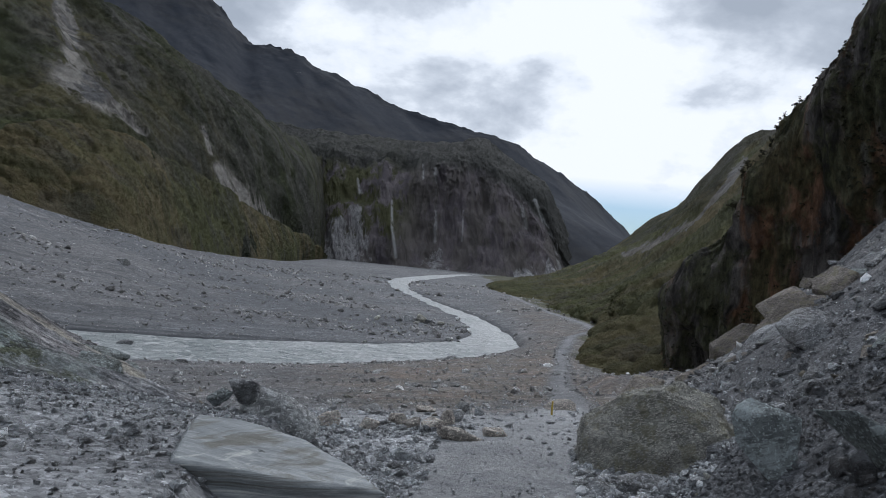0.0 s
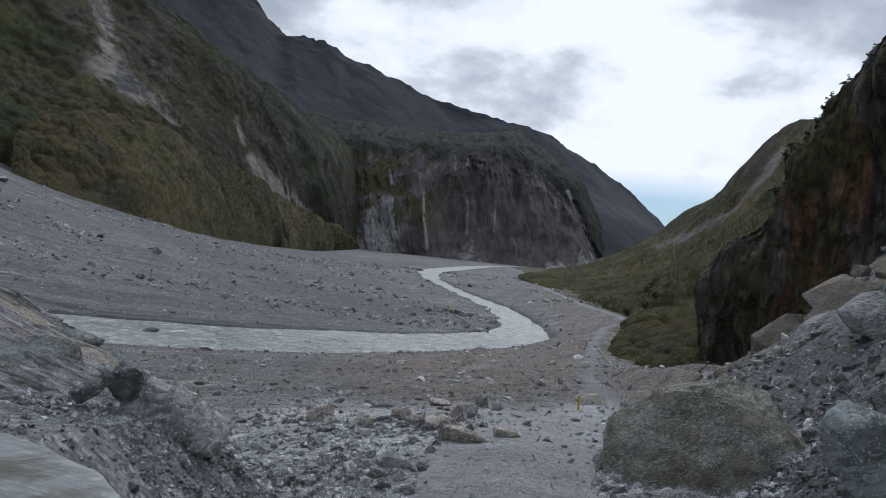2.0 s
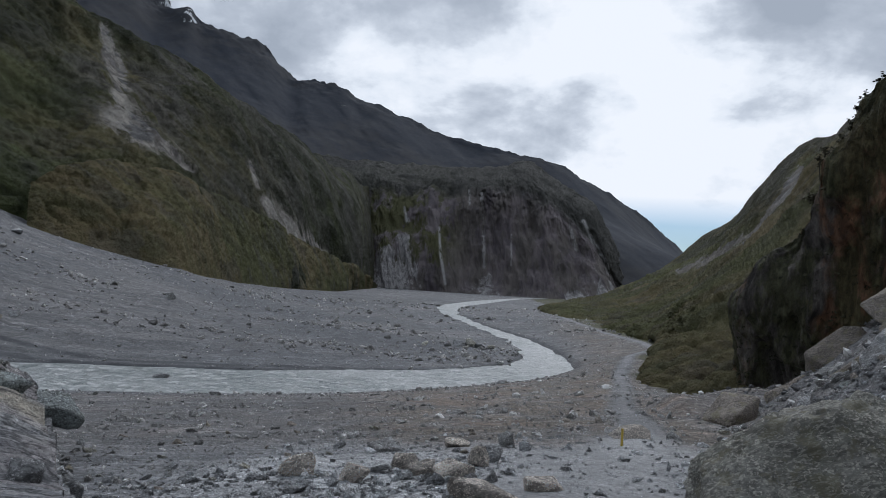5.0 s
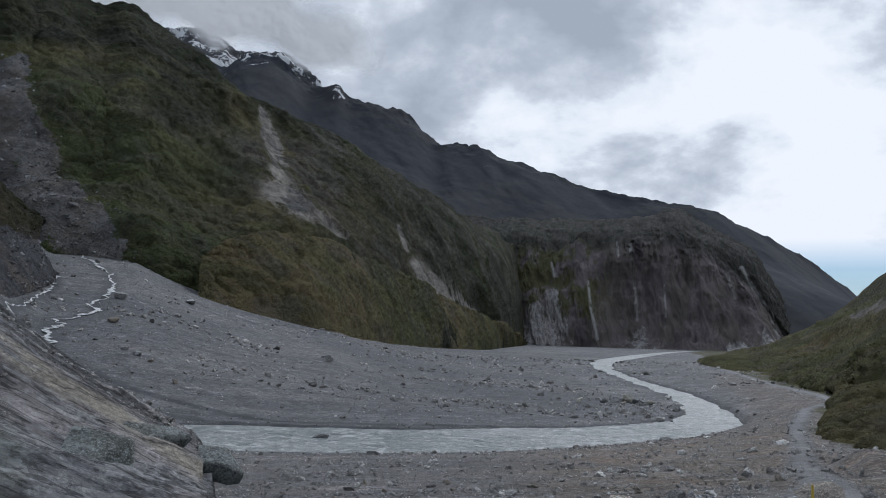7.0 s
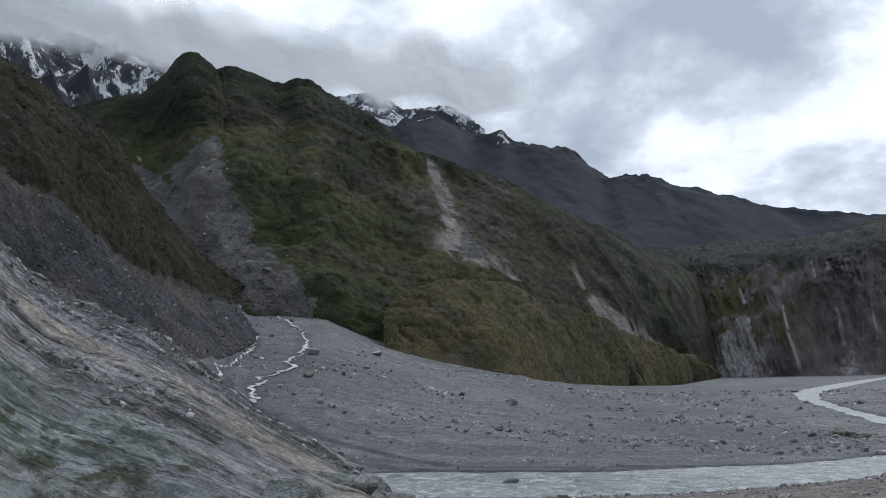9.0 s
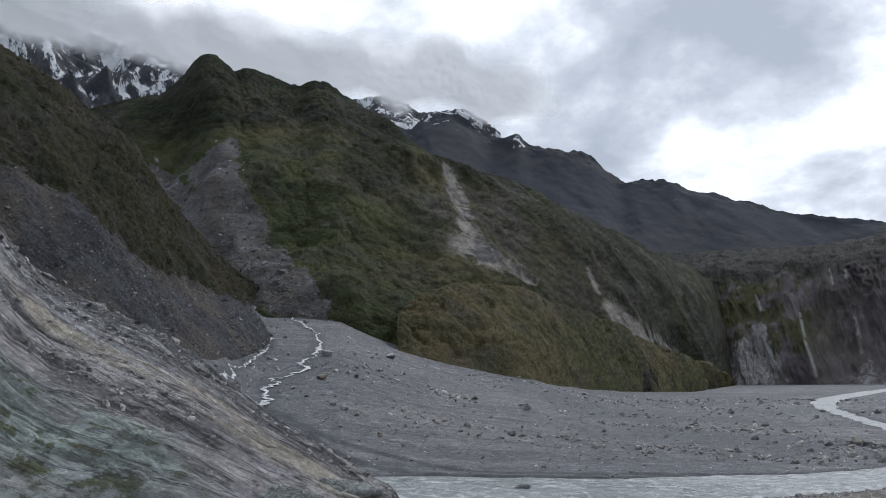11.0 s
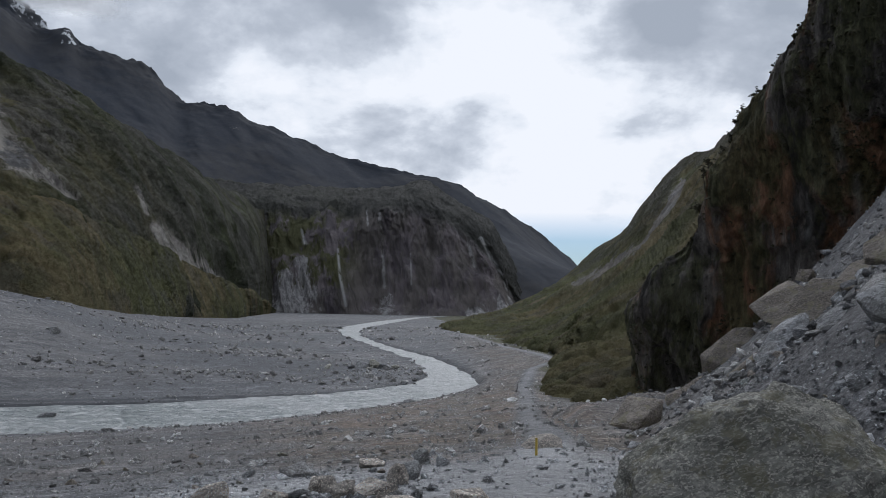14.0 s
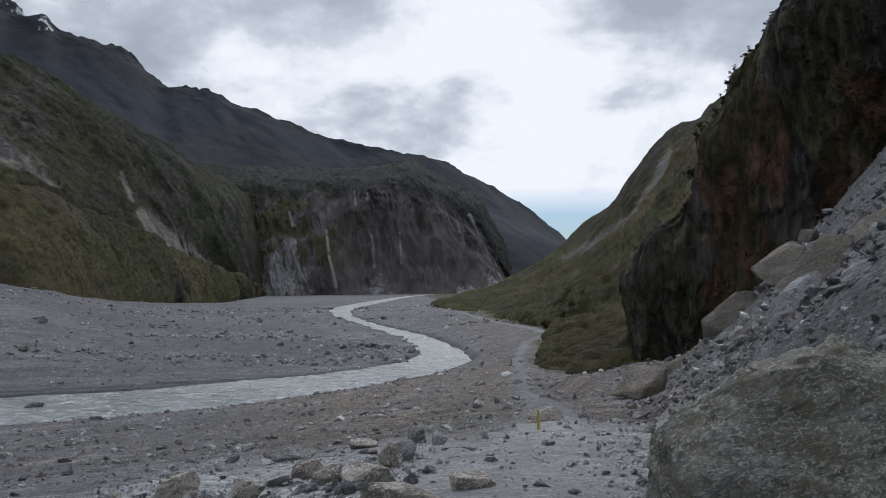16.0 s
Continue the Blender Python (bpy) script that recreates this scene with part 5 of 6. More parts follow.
def hull_rock(size, seed, points=14, rough=0.04, fine=3, corners=None):
    """Vertices and triangles of a broken block: flat faces, worn edges, chipped surface."""
    g = np.random.default_rng(seed)
    if corners is None:
        p = g.normal(size=(points, 3))
        p = squared(p, 5) * g.uniform(0.82, 1.0, (points, 1)) * np.array(size)
    else:
        p = np.array(corners, float)
    bm = bmesh.new()
    for q in p:
        bm.verts.new(q)
    bmesh.ops.convex_hull(bm, input=list(bm.verts))
    for v in [v for v in bm.verts if not v.link_faces]:
        bm.verts.remove(v)
    bmesh.ops.dissolve_limit(bm, angle_limit=radians(14), verts=list(bm.verts), edges=list(bm.edges))
    big = float(np.abs(p).max())
    bmesh.ops.bevel(bm, geom=list(bm.edges), offset=0.045 * big, segments=1, affect="EDGES", clamp_overlap=True)
    bmesh.ops.triangulate(bm, faces=list(bm.faces))
    for k in range(fine):
        far = [e for e in bm.edges if e.calc_length() > big * (0.5, 0.28, 0.15, 0.08, 0.045)[k]]
        bmesh.ops.subdivide_edges(bm, edges=far, cuts=1)
        bmesh.ops.triangulate(bm, faces=[f for f in bm.faces if len(f.verts) > 3])
    bm.verts.index_update()
    bm.normal_update()
    v = np.array([q.co[:] for q in bm.verts])
    n = np.array([q.normal[:] for q in bm.verts])
    f = np.array([[q.index for q in t.verts] for t in bm.faces])
    bm.free()
    h = fbm(v / big * 2.0 + seed, 5, 0.55, seed) + 0.6 * fbm(v / big * [4, 5, 9] + seed, 4, 0.6, seed + 3, True) - 0.3
    return v + n * (h * rough * big)[:, None], f


def block(name, x, y, size, top=None, seed=1, material=None, tilt=(0, 0, 0), label="", points=14, rough=0.035, fine=3, sink=0.15, corners=None, z=None):
    """A hull_rock standing on the ground at x, y, or with its highest point at top, or with its middle at z."""
    v, f = hull_rock(size, seed, points, rough, fine, corners)
    v = v @ np.array(Euler([radians(q) for q in tilt]).to_matrix()).T
    lo, hi_ = v[:, 2].min(), v[:, 2].max()
    zc = z if z is not None else (top - hi_) if top is not None else float(ground_z(np.array([x]), np.array([y]))[0]) - lo - sink * (hi_ - lo)
    ob = mesh_of(name, v, f, material or MAT_BOULDER)
    ob.data.set_sharp_from_angle(angle=radians(38))
    ob.location = (x, y, zc)
    return tagged(ob, label, "rock")


BIG = ((-1, -0.5, -1.2), (-1, 0.6, -1.1), (-1.0, -0.45, -0.14), (-0.95, 0.3, 0.0), (-0.5, -0.1, 0.42), (-0.05, -0.3, 0.52), (0.5, 0.2, 0.62), (1.1, 0.5, 0.45), (-0.3, -1.0, -1.2), (0.8, -1.0, -1.0), (0.05, -0.85, -0.15), (0.9, -0.8, 0.08), (1.5, 0, -0.2), (1.4, 0.9, -0.8), (0, 1.0, -0.9), (0.2, 0.8, 0.4), (-0.75, -0.75, -0.9))
block("boulder", 3.25, 11.65, None, None, 4, MAT_LICHEN, (0, 0, 0), "large lichen-stained grey boulder beside the path", rough=0.075, fine=5, corners=BIG, z=9.94)


def flat_slab(name, outline, top, thick, label):
    """A split slab: flat, faintly dished top over a layered, undercut edge."""
    o = np.array(outline, float)
    n = 160
    seg = np.linspace(0, len(o), n, endpoint=False)
    i = seg.astype(int)
    f = (seg - i)[:, None]
    rim = o[i] * (1 - f) + o[(i + 1) % len(o)] * f
    c = rim.mean(0)
    rim = c + (rim - c) * (1 + 0.035 * fbm(xyz(rim[:, 0] * 6, rim[:, 1] * 6), 4, seed=88))[:, None]
    rings = []
    for s_ in np.linspace(0.0, 0.97, 34)[1:]:
        q = c + (rim - c) * s_
        zt = top + 0.10 * (q[:, 0] - c[0]) * -0.5 + 0.05 * (q[:, 1] - c[1]) + 0.018 * fbm(xyz(q[:, 0] * 1.5, q[:, 1] * 5), 5, seed=89)
        rings.append(np.column_stack([q, zt]))
    edge = rings[-1][:, 2]
    for k, h in enumerate(np.linspace(0, 1, 26)):
        step = 0.05 * fbm(xyz(np.full(n, h * 9.0), rim[:, 0] * 0.8, rim[:, 1] * 0.8), 4, seed=90) + 0.03 * fbm(xyz(rim[:, 0] * 7, rim[:, 1] * 7, h * 22), 4, seed=92, ridged=True)
        q = c + (rim - c) * (1.0 - 0.10 * h + 0.02 * math.sin(h * 19) + step)[:, None]
        rings.append(np.column_stack([q, edge - 0.015 - thick * h]))
    v = np.concatenate([[[c[0], c[1], top + 0.018 * float(fbm(xyz(c[0] * 1.5, c[1] * 5), 5, seed=89))]]] + rings)
    quads = grid_faces(len(rings), n, True) + 1
    fan_ = np.array([[0, 1 + (j + 1) % n, 1 + j, 0] for j in range(n)])[:, :3]
    tri = np.concatenate([fan_[:, ::-1], quads[:, [0, 1, 2]], quads[:, [0, 2, 3]]])
    return tagged(mesh_of(name, v, tri, MAT_BANDED), label, "rock")


flat_slab("flat_rock", ((-1.14, 3.7), (-1.2, 4.05), (-1.27, 4.5), (-1.04, 4.53), (-0.61, 4.32), (-0.25, 3.88), (-0.16, 3.72), (-0.55, 3.66), (-0.9, 3.7)), 10.965, 0.3, "flat pale banded rock slab set in gravel")
MOUND = ((-0.30, -0.12, -0.3), (-0.28, 0.14, -0.3), (-0.24, -0.06, 0.10), (-0.16, 0.02, 0.17), (0.02, -0.10, 0.14), (0.1, 0.08, 0.12), (0.5, -0.1, -0.12), (0.55, 0.12, -0.14), (0.6, -0.2, -0.3), (0.1, -0.26, -0.3), (0.05, -0.2, 0.02), (0.2, 0.25, -0.3))
block("mound_rock", -1.26, 6.44, None, None, 21, MAT_PALE, (0, 0, -8), "pale weathered rock ridge half buried in the gravel bank", rough=0.06, fine=5, corners=[[q * 0.8 for q in c_] for c_ in MOUND], z=10.74)
block("mound_rock", -1.44, 6.36, (0.17, 0.13, 0.12), 10.92, 25, MAT_BOULDER, (0, 22, 20), "dark pointed rock leaning on the pale ridge", 12, 0.06, 4)
block("mound_rock", -1.62, 6.32, (0.10, 0.09, 0.08), 10.82, 27, MAT_GREEN, (0, -8, 60), "dark broken rock at the end of the pale ridge", 12, 0.06, 4)
for k, (bx, by, bz, sx) in enumerate(((-15.5, 16.9, 12.9, 0.42), (-14.8, 17.8, 12.35, 0.36), (-14.3, 18.4, 12.0, 0.3), (-14.5, 18.2, 11.75, 0.22), (-15.2, 17.2, 11.3, 0.3), (-14.9, 17.4, 10.95, 0.22), (-13.4, 18.9, 11.3, 0.26), (-12.2, 19.6, 10.9, 0.22), (-11.0, 20.3, 10.3, 0.3))):
    block("ledge_rock", bx, by, (sx, sx * 0.8, sx * 0.75), None, 400 + k, MAT_BOULDER, (8 * (k % 3), 14, 41 * k), "grey block perched on the crest of the bedrock rib", sink=0.3)
for k, (bx, by, top_, sx, sz, turn_) in enumerate(((-6.75, 16.1, 9.66, 0.8, 0.42, 38), (-5.5, 13.3, 9.92, 0.5, 0.34, 34), (-7.05, 18.6, 9.0, 0.7, 0.34, 40))):
    block("ledge_block", bx, by, (sx, sx * 0.7, sz), top_, 430 + k, MAT_GREEN, (0, 10, turn_), "dark cracked block at the broken end of the bedrock rib")
block("green_rock", 2.9, 6.5, (0.34, 0.46, 0.24), None, 31, MAT_GREEN, (44, -14, 10), "greenish grey slab leaning on the talus foot", 10, 0.025, 4, sink=0.25)
block("green_rock", 2.95, 5.35, (0.46, 0.58, 0.26), None, 33, MAT_GREEN, (38, -20, 15), "greenish grey slab with pale veins on talus", 10, 0.025, 4, sink=0.25)
block("white_rock", 0.6, 12.7, (0.42, 0.25, 0.16), None, 41, MAT_TAN, (0, 8, -8), "pale streaked rock at the edge of the path", sink=0.35)
block("white_rock", 1.2, 13.4, (0.26, 0.18, 0.12), None, 42, MAT_TAN, (0, 0, 20), "small pale rock at the edge of the path", sink=0.35)
block("rock", 1.06, 21.9, (0.26, 0.22, 0.22), None, 43, MAT_PALE, (0, 12, 20), "pointed grey rock beside the path")
block("rock", 0.0, 22.3, (0.3, 0.22, 0.16), None, 44, MAT_TAN, (0, 0, -10), "low brownish rock on the gravel bank", sink=0.3)
block("rock", -1.4, 21.0, (0.4, 0.35, 0.22), None, 45, MAT_BOULDER, (0, 0, 30), "low grey rock on the gravel bank", sink=0.3)
for k, (bx, by, sx) in enumerate(((-0.25, 15.6, 0.16), (0.2, 15.0, 0.2), (0.55, 17.2, 0.22), (0.42, 13.6, 0.13), (-1.0, 14.6, 0.18), (-1.8, 15.2, 0.2), (-0.6, 16.5, 0.2), (0.7, 18.0, 0.2))):
    block("rock", bx, by, (sx * 1.35, sx, sx * 0.85), None, 300 + k, MAT_BOULDER if k % 4 == 3 else MAT_TAN, (0, 10 * (k % 3), 37 * k), "pale brownish angular rock at the edge of the bank")
block("path_slab", 4.35, 25.9, (0.66, 0.6, 0.17), None, 49, MAT_TAN, (24, 0, 8), "pale flat rock lying across the trodden path", 9, 0.02, sink=0.35)
block("brown_rock", 7.4, 27.6, (0.95, 0.6, 0.42), 8.72, 46, MAT_SLAB, (18, -26, 25), "brown angular boulder at the foot of the talus")
for k, (bx, by, bz, sx, sy, sz, ti) in enumerate(((14.6, 33.6, 11.15, 1.3, 0.9, 0.6, (30, -40, 12)), (12.9, 34.2, 9.35, 1.35, 0.9, 0.5, (32, -42, 8)), (15.5, 33.2, 9.95, 2.1, 0.9, 0.55, (28, -30, 12)), (16.2, 33.0, 11.7, 0.55, 0.5, 0.75, (20, -12, 30)), (11.9, 34.4, 7.7, 1.7, 0.9, 0.45, (26, -30, 10)), (14.0, 33.2, 8.6, 1.3, 0.9, 0.6, (30, -48, 15)), (15.4, 33.4, 12.3, 0.4, 0.35, 0.25, (10, -10, 20)))):
    block("slab", bx, by, (sx, sy, sz), None, 60 + k, MAT_SLAB, ti, "large brownish tilted slab on top of the talus", z=bz + 0.3)
for k, (bx, by, bz, sx, sy, sz, ti) in enumerate(((10.9, 24.6, 11.25, 1.5, 0.7, 0.35, (26, -34, 14)), (9.7, 23.6, 10.35, 1.2, 0.6, 0.35, (24, -38, 10)), (12.6, 25.0, 12.2, 1.0, 0.6, 0.4, (20, -30, 24)))):
    block("slab", bx, by, (sx, sy, sz), None, 160 + k, MAT_SLAB if k != 1 else MAT_BOULDER, ti, "dark tilted slab sticking out of the talus", z=bz)
block("slab", 13.4, 30.2, (1.5, 0.8, 0.5), 10.6, 77, MAT_BOULDER, (20, -34, 25), "grey tilted slab half buried in the talus")
block("talus_block", 5.4, 10.5, (0.55, 0.5, 0.42), None, 71, MAT_BOULDER, (0, -25, 20), "dark grey block lying on the talus")
block("talus_block", 7.2, 15.5, (0.6, 0.5, 0.4), None, 72, MAT_BOULDER, (0, -25, 40), "grey block lying on the talus")
block("talus_block", 9.5, 19.0, (0.7, 0.5, 0.4), None, 73, MAT_SLAB, (0, -25, 10), "brownish block lying on the talus")
block("rock", -3.5, 12.6, (0.16, 0.16, 0.24), None, 86, MAT_BOULDER, (0, 20, 0), "dark upright rock in the gully below the bank")
block("rock", -3.35, 11.6, (0.15, 0.14, 0.2), None, 87, MAT_BOULDER, (10, 10, 50), "dark upright rock in the gully below the bank")
# river flat
for k, (bx, by, sx, sz) in enumerate(((-4.5, 150.5, 2.2, 1.2), (-2.6, 152.0, 1.8, 1.5), (-0.6, 150.8, 2.0, 1.0), (1.4, 149.6, 1.3, 0.7), (-6.6, 149.5, 1.2, 0.6), (-3.2, 148.2, 1.0, 0.5), (0.4, 147.8, 0.8, 0.45), (-10.5, 148.0, 1.3, 0.6))):
    block("island_rock", bx, by, (sx * 0.75, sx * 0.55, sz * 0.6), None, 91 + k, MAT_LICHEN if k % 2 else MAT_BOULDER, (5 * k, 10, 40 * k), "dark boulder in a low cluster on the gravel flat")
block("bank_rock", 2.6, 100.5, (1.0, 0.8, 0.8), None, 94, MAT_BOULDER, (0, 0, 10), "grey boulder at the water's edge")
block("river_rock", -32.6, 85.8, (1.0, 0.5, 0.5), None, 95, MAT_BOULDER, (0, 0, 5), "dark rock breaking the river's surface", z=-0.12)
block("fan_rock", -68, 173.5, (1.3, 1.0, 0.9), None, 96, MAT_PALE, (0, 0, 5), "pale grey boulder on the debris fan")
for k, (bx, by, sx) in enumerate(((-105, 148, 1.9), (-218, 269, 3.6), (-158, 194, 1.6), (-195, 234, 2.0), (-82, 124, 1.1), (-67, 116, 1.0), (-67, 112, 0.9), (-123, 175, 2.2), (-126, 210, 2.2), (-192, 223, 2.2), (-172, 229, 1.6), (-86, 126, 0.9), (-78, 122, 0.8))):
    block("fan_rock", bx, by, (sx * 0.8, sx * 0.6, sx * 0.45), None, 500 + k, MAT_BOULDER if k % 3 else MAT_SLAB, (0, 8, 50 * k), "grey boulder lying on the debris fan beside the stream")

# stones that can be told apart beside the path and on the foot of the talus
STONE_KINDS = []
for k in range(12):
    g = np.random.default_rng(700 + k)
    v, f = hull_rock((1.2, 0.85, 0.6), 700 + k, 11, 0.05, 1)
    STONE_KINDS.append((v, f))
first = {}
placed = 0
x, y, r = polar_places(rng, 2400, 3.0, 32, -40, 50)
xr = np.interp(y, TALUS_Y, TALUS_X)
ok = clear_of(x, y, 1.05) & (rib_z(x, y) < 0) & ((x > xr - 0.6) | (rng.uniform(0, 1, len(x)) < 0.35))
ok &= ~((x < 0) & (y < 5.4)) & (np.hypot(x - 3.25, y - 11.6) > 1.3)
z = ground_z(x, y)
for j in np.nonzero(ok)[0][:240]:
    kind = int(rng.integers(0, 12))
    v, f = STONE_KINDS[kind]
    size_ = min(0.22, 0.0098 * r[j] ** 0.75 * math.exp(rng.normal(0.25, 0.4)))
    if kind not in first:
        first[kind] = mesh_of("stone", v, f, MAT_LICHEN if kind % 4 == 0 else MAT_SLAB if kind % 4 == 1 else MAT_BOULDER)
        st_one = first[kind]
    else:
        st_one = new("stone", first[kind].data)
    st_one.matrix_world = Matrix.Translation((x[j], y[j], z[j] + 0.12 * size_)) @ Euler((rng.normal(0, 0.3), rng.normal(0, 0.3), rng.uniform(0, 6.28))).to_matrix().to_4x4() @ Matrix.Diagonal((size_, size_, size_ * rng.uniform(0.7, 1.2), 1))
    up_ = x[j] > xr[j]
    tagged(st_one, "angular grey stone lying on the talus foot" if up_ else "angular grey stone lying beside the path", "stone", group="talus stones" if up_ else "path-side stones")

# larger blocks lying down the talus slope
x, y, r = polar_places(rng, 400, 4.5, 27, 12, 56)
ok = (x > np.interp(y, TALUS_Y, TALUS_X) + 0.5) & (np.hypot(x - 3.5, y - 11.6) > 1.7)
z = ground_z(x, y)
first = {}
for j in np.nonzero(ok)[0][:95]:
    kind = int(rng.integers(0, 12))
    v, f = STONE_KINDS[kind]
    size_ = min(0.55, 0.021 * r[j] ** 0.85 * math.exp(rng.normal(0.1, 0.45)))
    if kind not in first:
        first[kind] = mesh_of("talus_block", v, f, MAT_SLAB if kind % 4 == 1 else MAT_GREEN if kind % 4 == 2 else MAT_BOULDER)
        st_one = first[kind]
    else:
        st_one = new("talus_block", first[kind].data)
    st_one.matrix_world = Matrix.Translation((x[j], y[j], z[j] + 0.1 * size_)) @ Euler((radians(rng.normal(18, 10)), radians(rng.normal(-32, 10)), radians(rng.normal(15, 20)))).to_matrix().to_4x4() @ Matrix.Diagonal((size_ * rng.uniform(0.9, 1.5), size_ * rng.uniform(0.7, 1.1), size_ * rng.uniform(0.5, 1.0), 1))
    tagged(st_one, "angular grey block lying on the talus slope", "rock", group="talus blocks")

# yellow-topped marker stake
stake = bmesh.new()
bmesh.ops.create_cone(stake, cap_ends=True, segments=8, radius1=0.028, radius2=0.024, depth=0.4)
post = part("marker_stake", stake, MAT_PAINT)
post.location = (3.5, 22.2, float(ground_z(3.5, 22.2)) + 0.17)
tagged(post, "short yellow marker stake standing beside the path", "marker post")


# ---- bush ----
def crowns(name, pos, size, material, rng, leaves=9, label="", category="bush", tall=0.6):
    """Many shrub crowns, each a loose tuft of leaf clumps, as one object."""
    n = len(pos)
    d = rng.normal(size=(n, leaves, 3))
    d /= np.linalg.norm(d, axis=-1, keepdims=True)
    d[..., 2] = np.abs(d[..., 2])
    c = d * rng.uniform(0.35, 1.0, (n, leaves, 1)) * size[:, None, None] * [1, 1, tall] + pos[:, None, :]
    nrm = d + [0, 0, 0.5] + rng.normal(0, 0.25, d.shape)
    nrm /= np.linalg.norm(nrm, axis=-1, keepdims=True)
    t1 = np.cross(nrm, rng.normal(size=d.shape))
    t1 /= np.linalg.norm(t1, axis=-1, keepdims=True)
    t2 = np.cross(nrm, t1)
    h = size[:, None, None] * rng.uniform(0.32, 0.62, (n, leaves, 1))
    k = 5
    pts = []
    for q in range(k):
        a = 2 * math.pi * q / k + rng.uniform(-0.4, 0.4, (n, leaves, 1))
        rr = h * rng.uniform(0.6, 1.25, (n, leaves, 1))
        pts.append(c + (t1 * np.cos(a) + t2 * np.sin(a)) * rr)
    mid_ = c + nrm * h * 0.35
    v = np.stack([mid_] + pts, 2).reshape(-1, 3)
    b = (np.arange(n * leaves) * (k + 1))[:, None, None]
    f = (b + np.array([[0, 1 + q, 1 + (q + 1) % k] for q in range(k)])[None]).reshape(-1, 3)
    return tagged(mesh_of(name, v, f, material, False), label, category, kind="stuff")


def on_sheet(p, rng, n, keep):
    i = rng.integers(0, p.shape[0] - 1, n)
    j = rng.integers(0, p.shape[1] - 1, n)
    ok = keep[i, j] > rng.uniform(0, 1, n)
    i, j = i[ok], j[ok]
    f, g = rng.uniform(0, 1, (2, len(i), 1))
    return p[i, j] * (1 - f) * (1 - g) + p[i + 1, j] * f * (1 - g) + p[i, j + 1] * (1 - f) * g + p[i + 1, j + 1] * f * g


for p_, keep_, n_, lo_, name_, lab_ in ((p_spur, bare_spur, 9000, 0.0011, "scree_stones", "dark grey stones on the scree below the spur"), (p_left, slide, 14000, 0.0012, "slide_stones", "grey rubble lying on the landslip")):
    q = on_sheet(p_, rng, n_, np.clip(keep_, 0, 1))
    d_ = np.linalg.norm(q - [MX, MY, MZ], axis=-1)
    strew(name_, q, lo_ * d_ * np.exp(rng.normal(-0.1, 0.55, len(q))), MAT_TALUS, rng, True, label=lab_)


q = on_sheet(p_rib, rng, 9000, np.clip(rib_rubble * 0.9 + 0.03, 0, 1))
strew("rib_rubble", q, 0.0030 * np.linalg.norm(q - [0.7, 5.5, 11.1], axis=-1) * np.exp(rng.normal(-0.3, 0.55, len(q))), MAT_BANK, rng, sink=0.5, label="dark rubble lying in strips on the bedrock rib")


def reach(q):
    return np.linalg.norm(q - [MX, MY, MZ], axis=-1)


q = on_sheet(p_spur, rng, 1800, smooth(0.3, 0.1, bare_spur) * 0.8)
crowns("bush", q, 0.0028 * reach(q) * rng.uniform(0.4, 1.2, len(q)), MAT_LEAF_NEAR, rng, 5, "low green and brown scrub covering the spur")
w4 = np.linspace(0, 1, p_right.shape[0])[:, None]
q = on_sheet(p_right, rng, 9000, smooth(0.4, 0.15, scr) * (1.0 - 0.5 * w4))
q = q[reach(q) < 210]
crowns("bush", q, np.clip(0.0022 * reach(q), 0.15, 2) * rng.uniform(0.4, 1.2, len(q)), MAT_LEAF_SIDE, rng, 6, "dense green scrub on the lower hillside")
q = on_sheet(p_crag, rng, 8000, 0.15 + 0.85 * smooth(0.0, 0.3, fbm(p_crag / 7, 4, seed=73)))
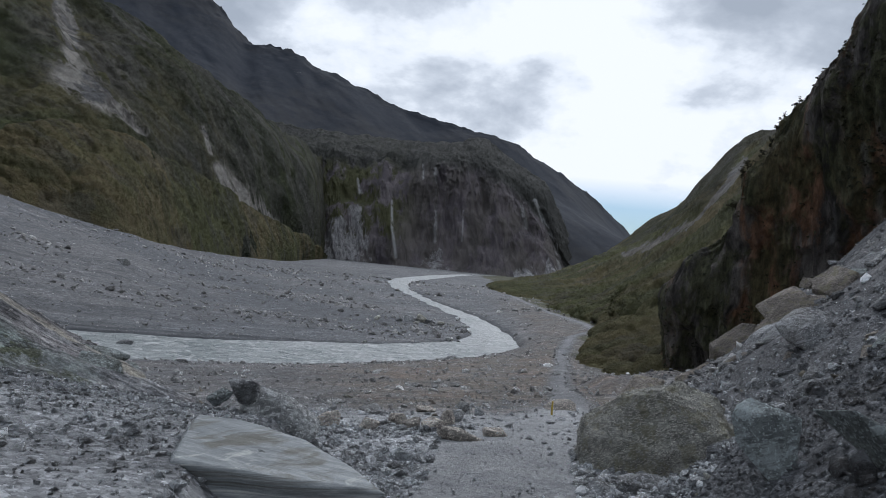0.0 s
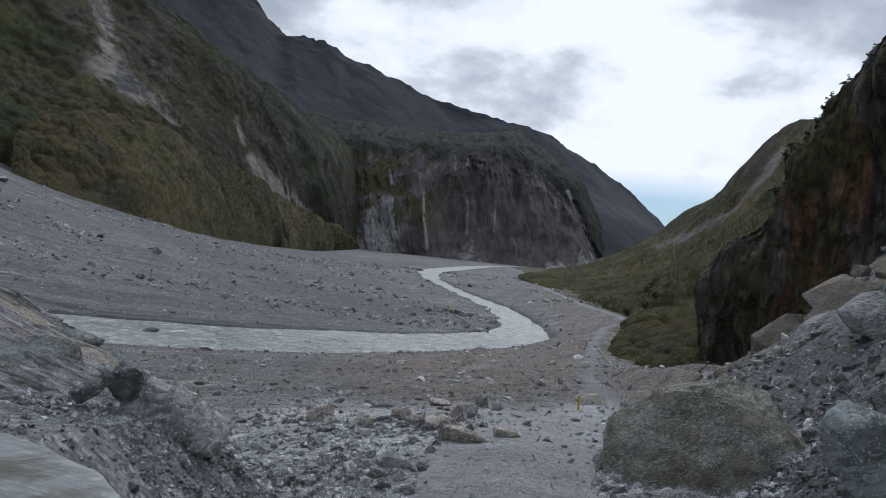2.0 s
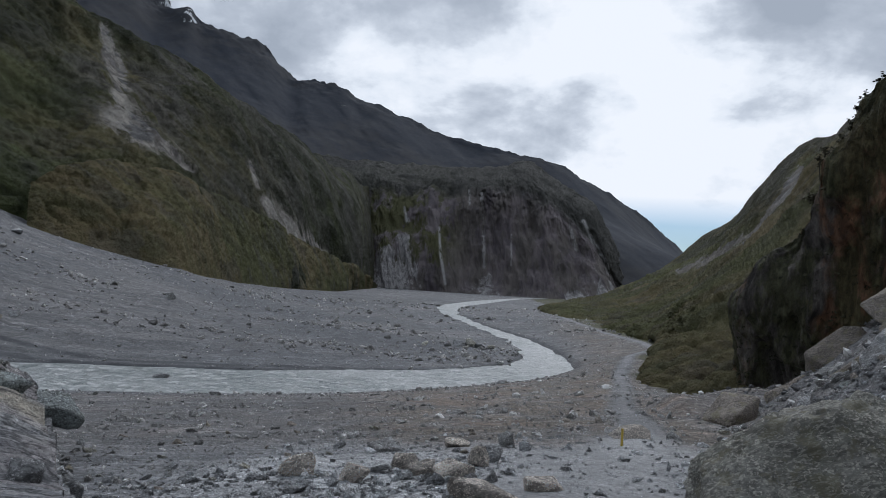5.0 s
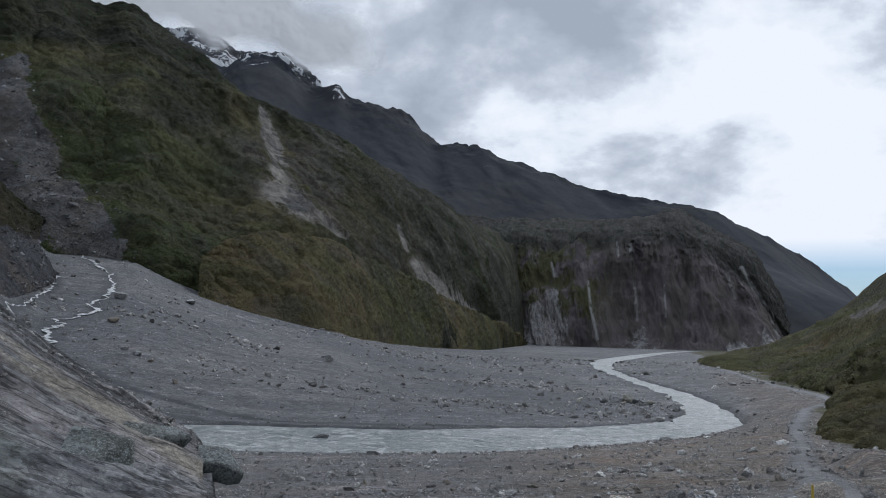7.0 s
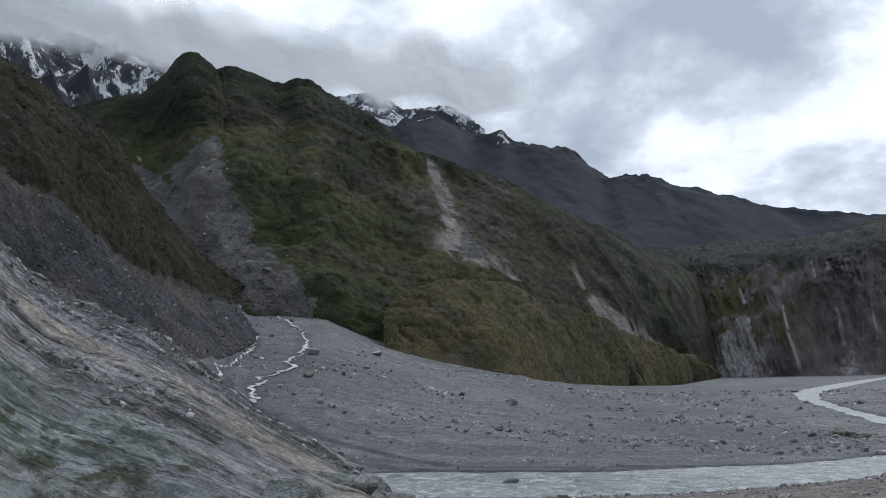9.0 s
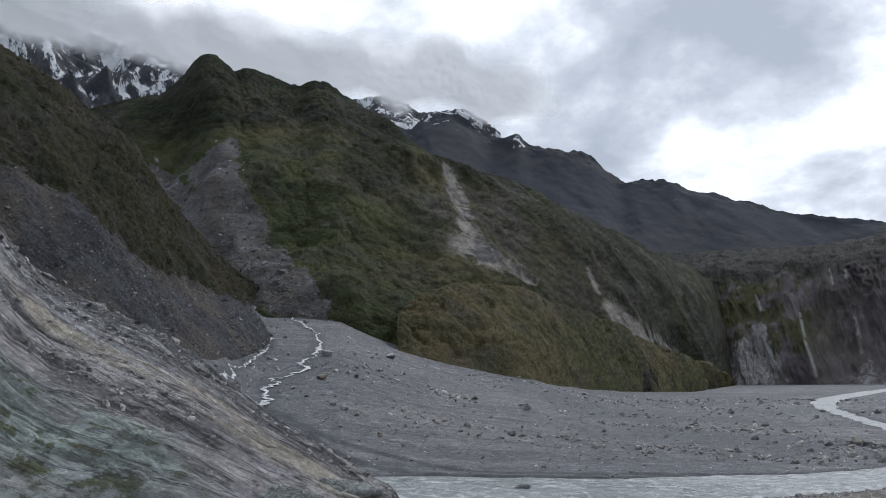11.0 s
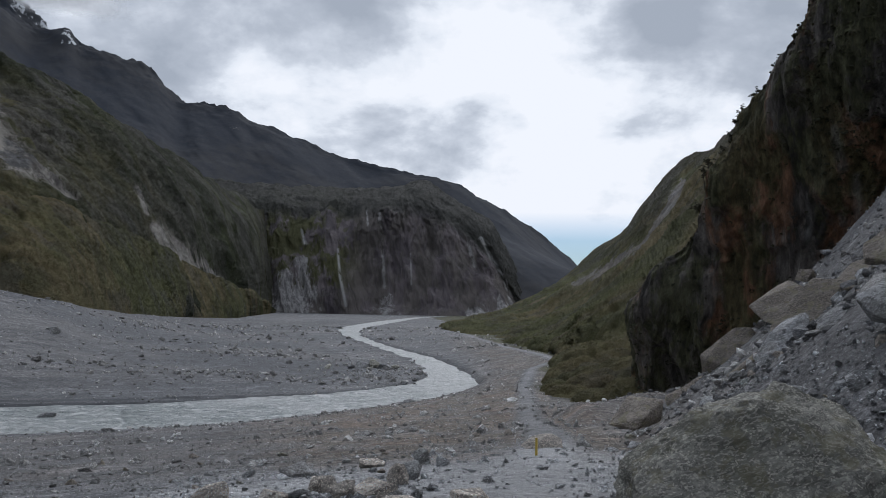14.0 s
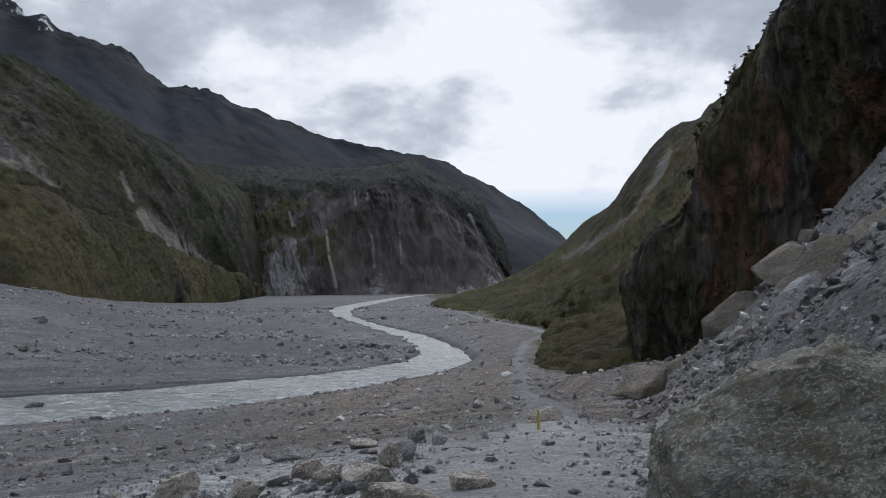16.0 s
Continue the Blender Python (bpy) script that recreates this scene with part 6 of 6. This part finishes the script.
crowns("crag_shrubs", q, rng.uniform(0.08, 0.22, len(q)), MAT_LEAF_SHADED, rng, 7, "dark shrubs clinging to the rock face")


def tree(x, y, z, h, seed):
    """A small wind-bent tree: tapered trunk with limbs, and a gappy crown."""
    g = np.random.default_rng(seed)
    root = new("tree")
    root.location = (x, y, z)
    tagged(root, "small wind-bent dark tree on the edge of the crag", "tree", group="trees on the crag")
    bm = bmesh.new()

    def limb(p, q, r0, r1):
        d = Vector(q) - Vector(p)
        m = Matrix.Translation((Vector(p) + Vector(q)) / 2) @ d.to_track_quat("Z", "Y").to_matrix().to_4x4()
        bmesh.ops.create_cone(bm, segments=6, radius1=r0, radius2=r1, depth=d.length, matrix=m)

    lean = g.uniform(-0.25, 0.1)
    tip = (lean * h, g.uniform(-0.1, 0.1) * h, h)
    limb((0, 0, -0.4), (tip[0] * 0.5, tip[1] * 0.5, h * 0.5), 0.05 * h, 0.035 * h)
    limb((tip[0] * 0.5, tip[1] * 0.5, h * 0.5), tip, 0.035 * h, 0.012 * h)
    ends = [np.array(tip)]
    for k in range(6):
        s = g.uniform(0.35, 0.85)
        st_ = np.array((tip[0] * s, tip[1] * s, h * s))
        e_ = st_ + g.normal(0, 0.2, 3) * h + [0, 0, 0.15 * h]
        limb(st_, e_, 0.018 * h, 0.008 * h)
        ends += [e_, (st_ + e_) / 2]
    part("trunk", bm, MAT_BARK, root)
    pos = np.concatenate([np.array(ends) + g.normal(0, 0.08, (len(ends), 3)) * h for _ in range(4)])
    c = crowns("crown", pos, np.full(len(pos), 0.11 * h), MAT_LEAF_SHADED, g, 9)
    del c["kind"]
    c.parent = root


k = 0
for j in np.linspace(0.45, 0.86, 18):
    i = int(j * (p_crag.shape[0] - 1))
    row = p_crag[i]
    a_ = np.degrees(np.arctan2(row[:, 0] - MX, row[:, 1] - MY))
    c = row[int(np.argmin(a_))]
    tree(c[0] + 0.25, c[1] + rng.uniform(-1, 1), c[2] - 0.2, rng.uniform(0.45, 0.95), 200 + k)
    k += 1
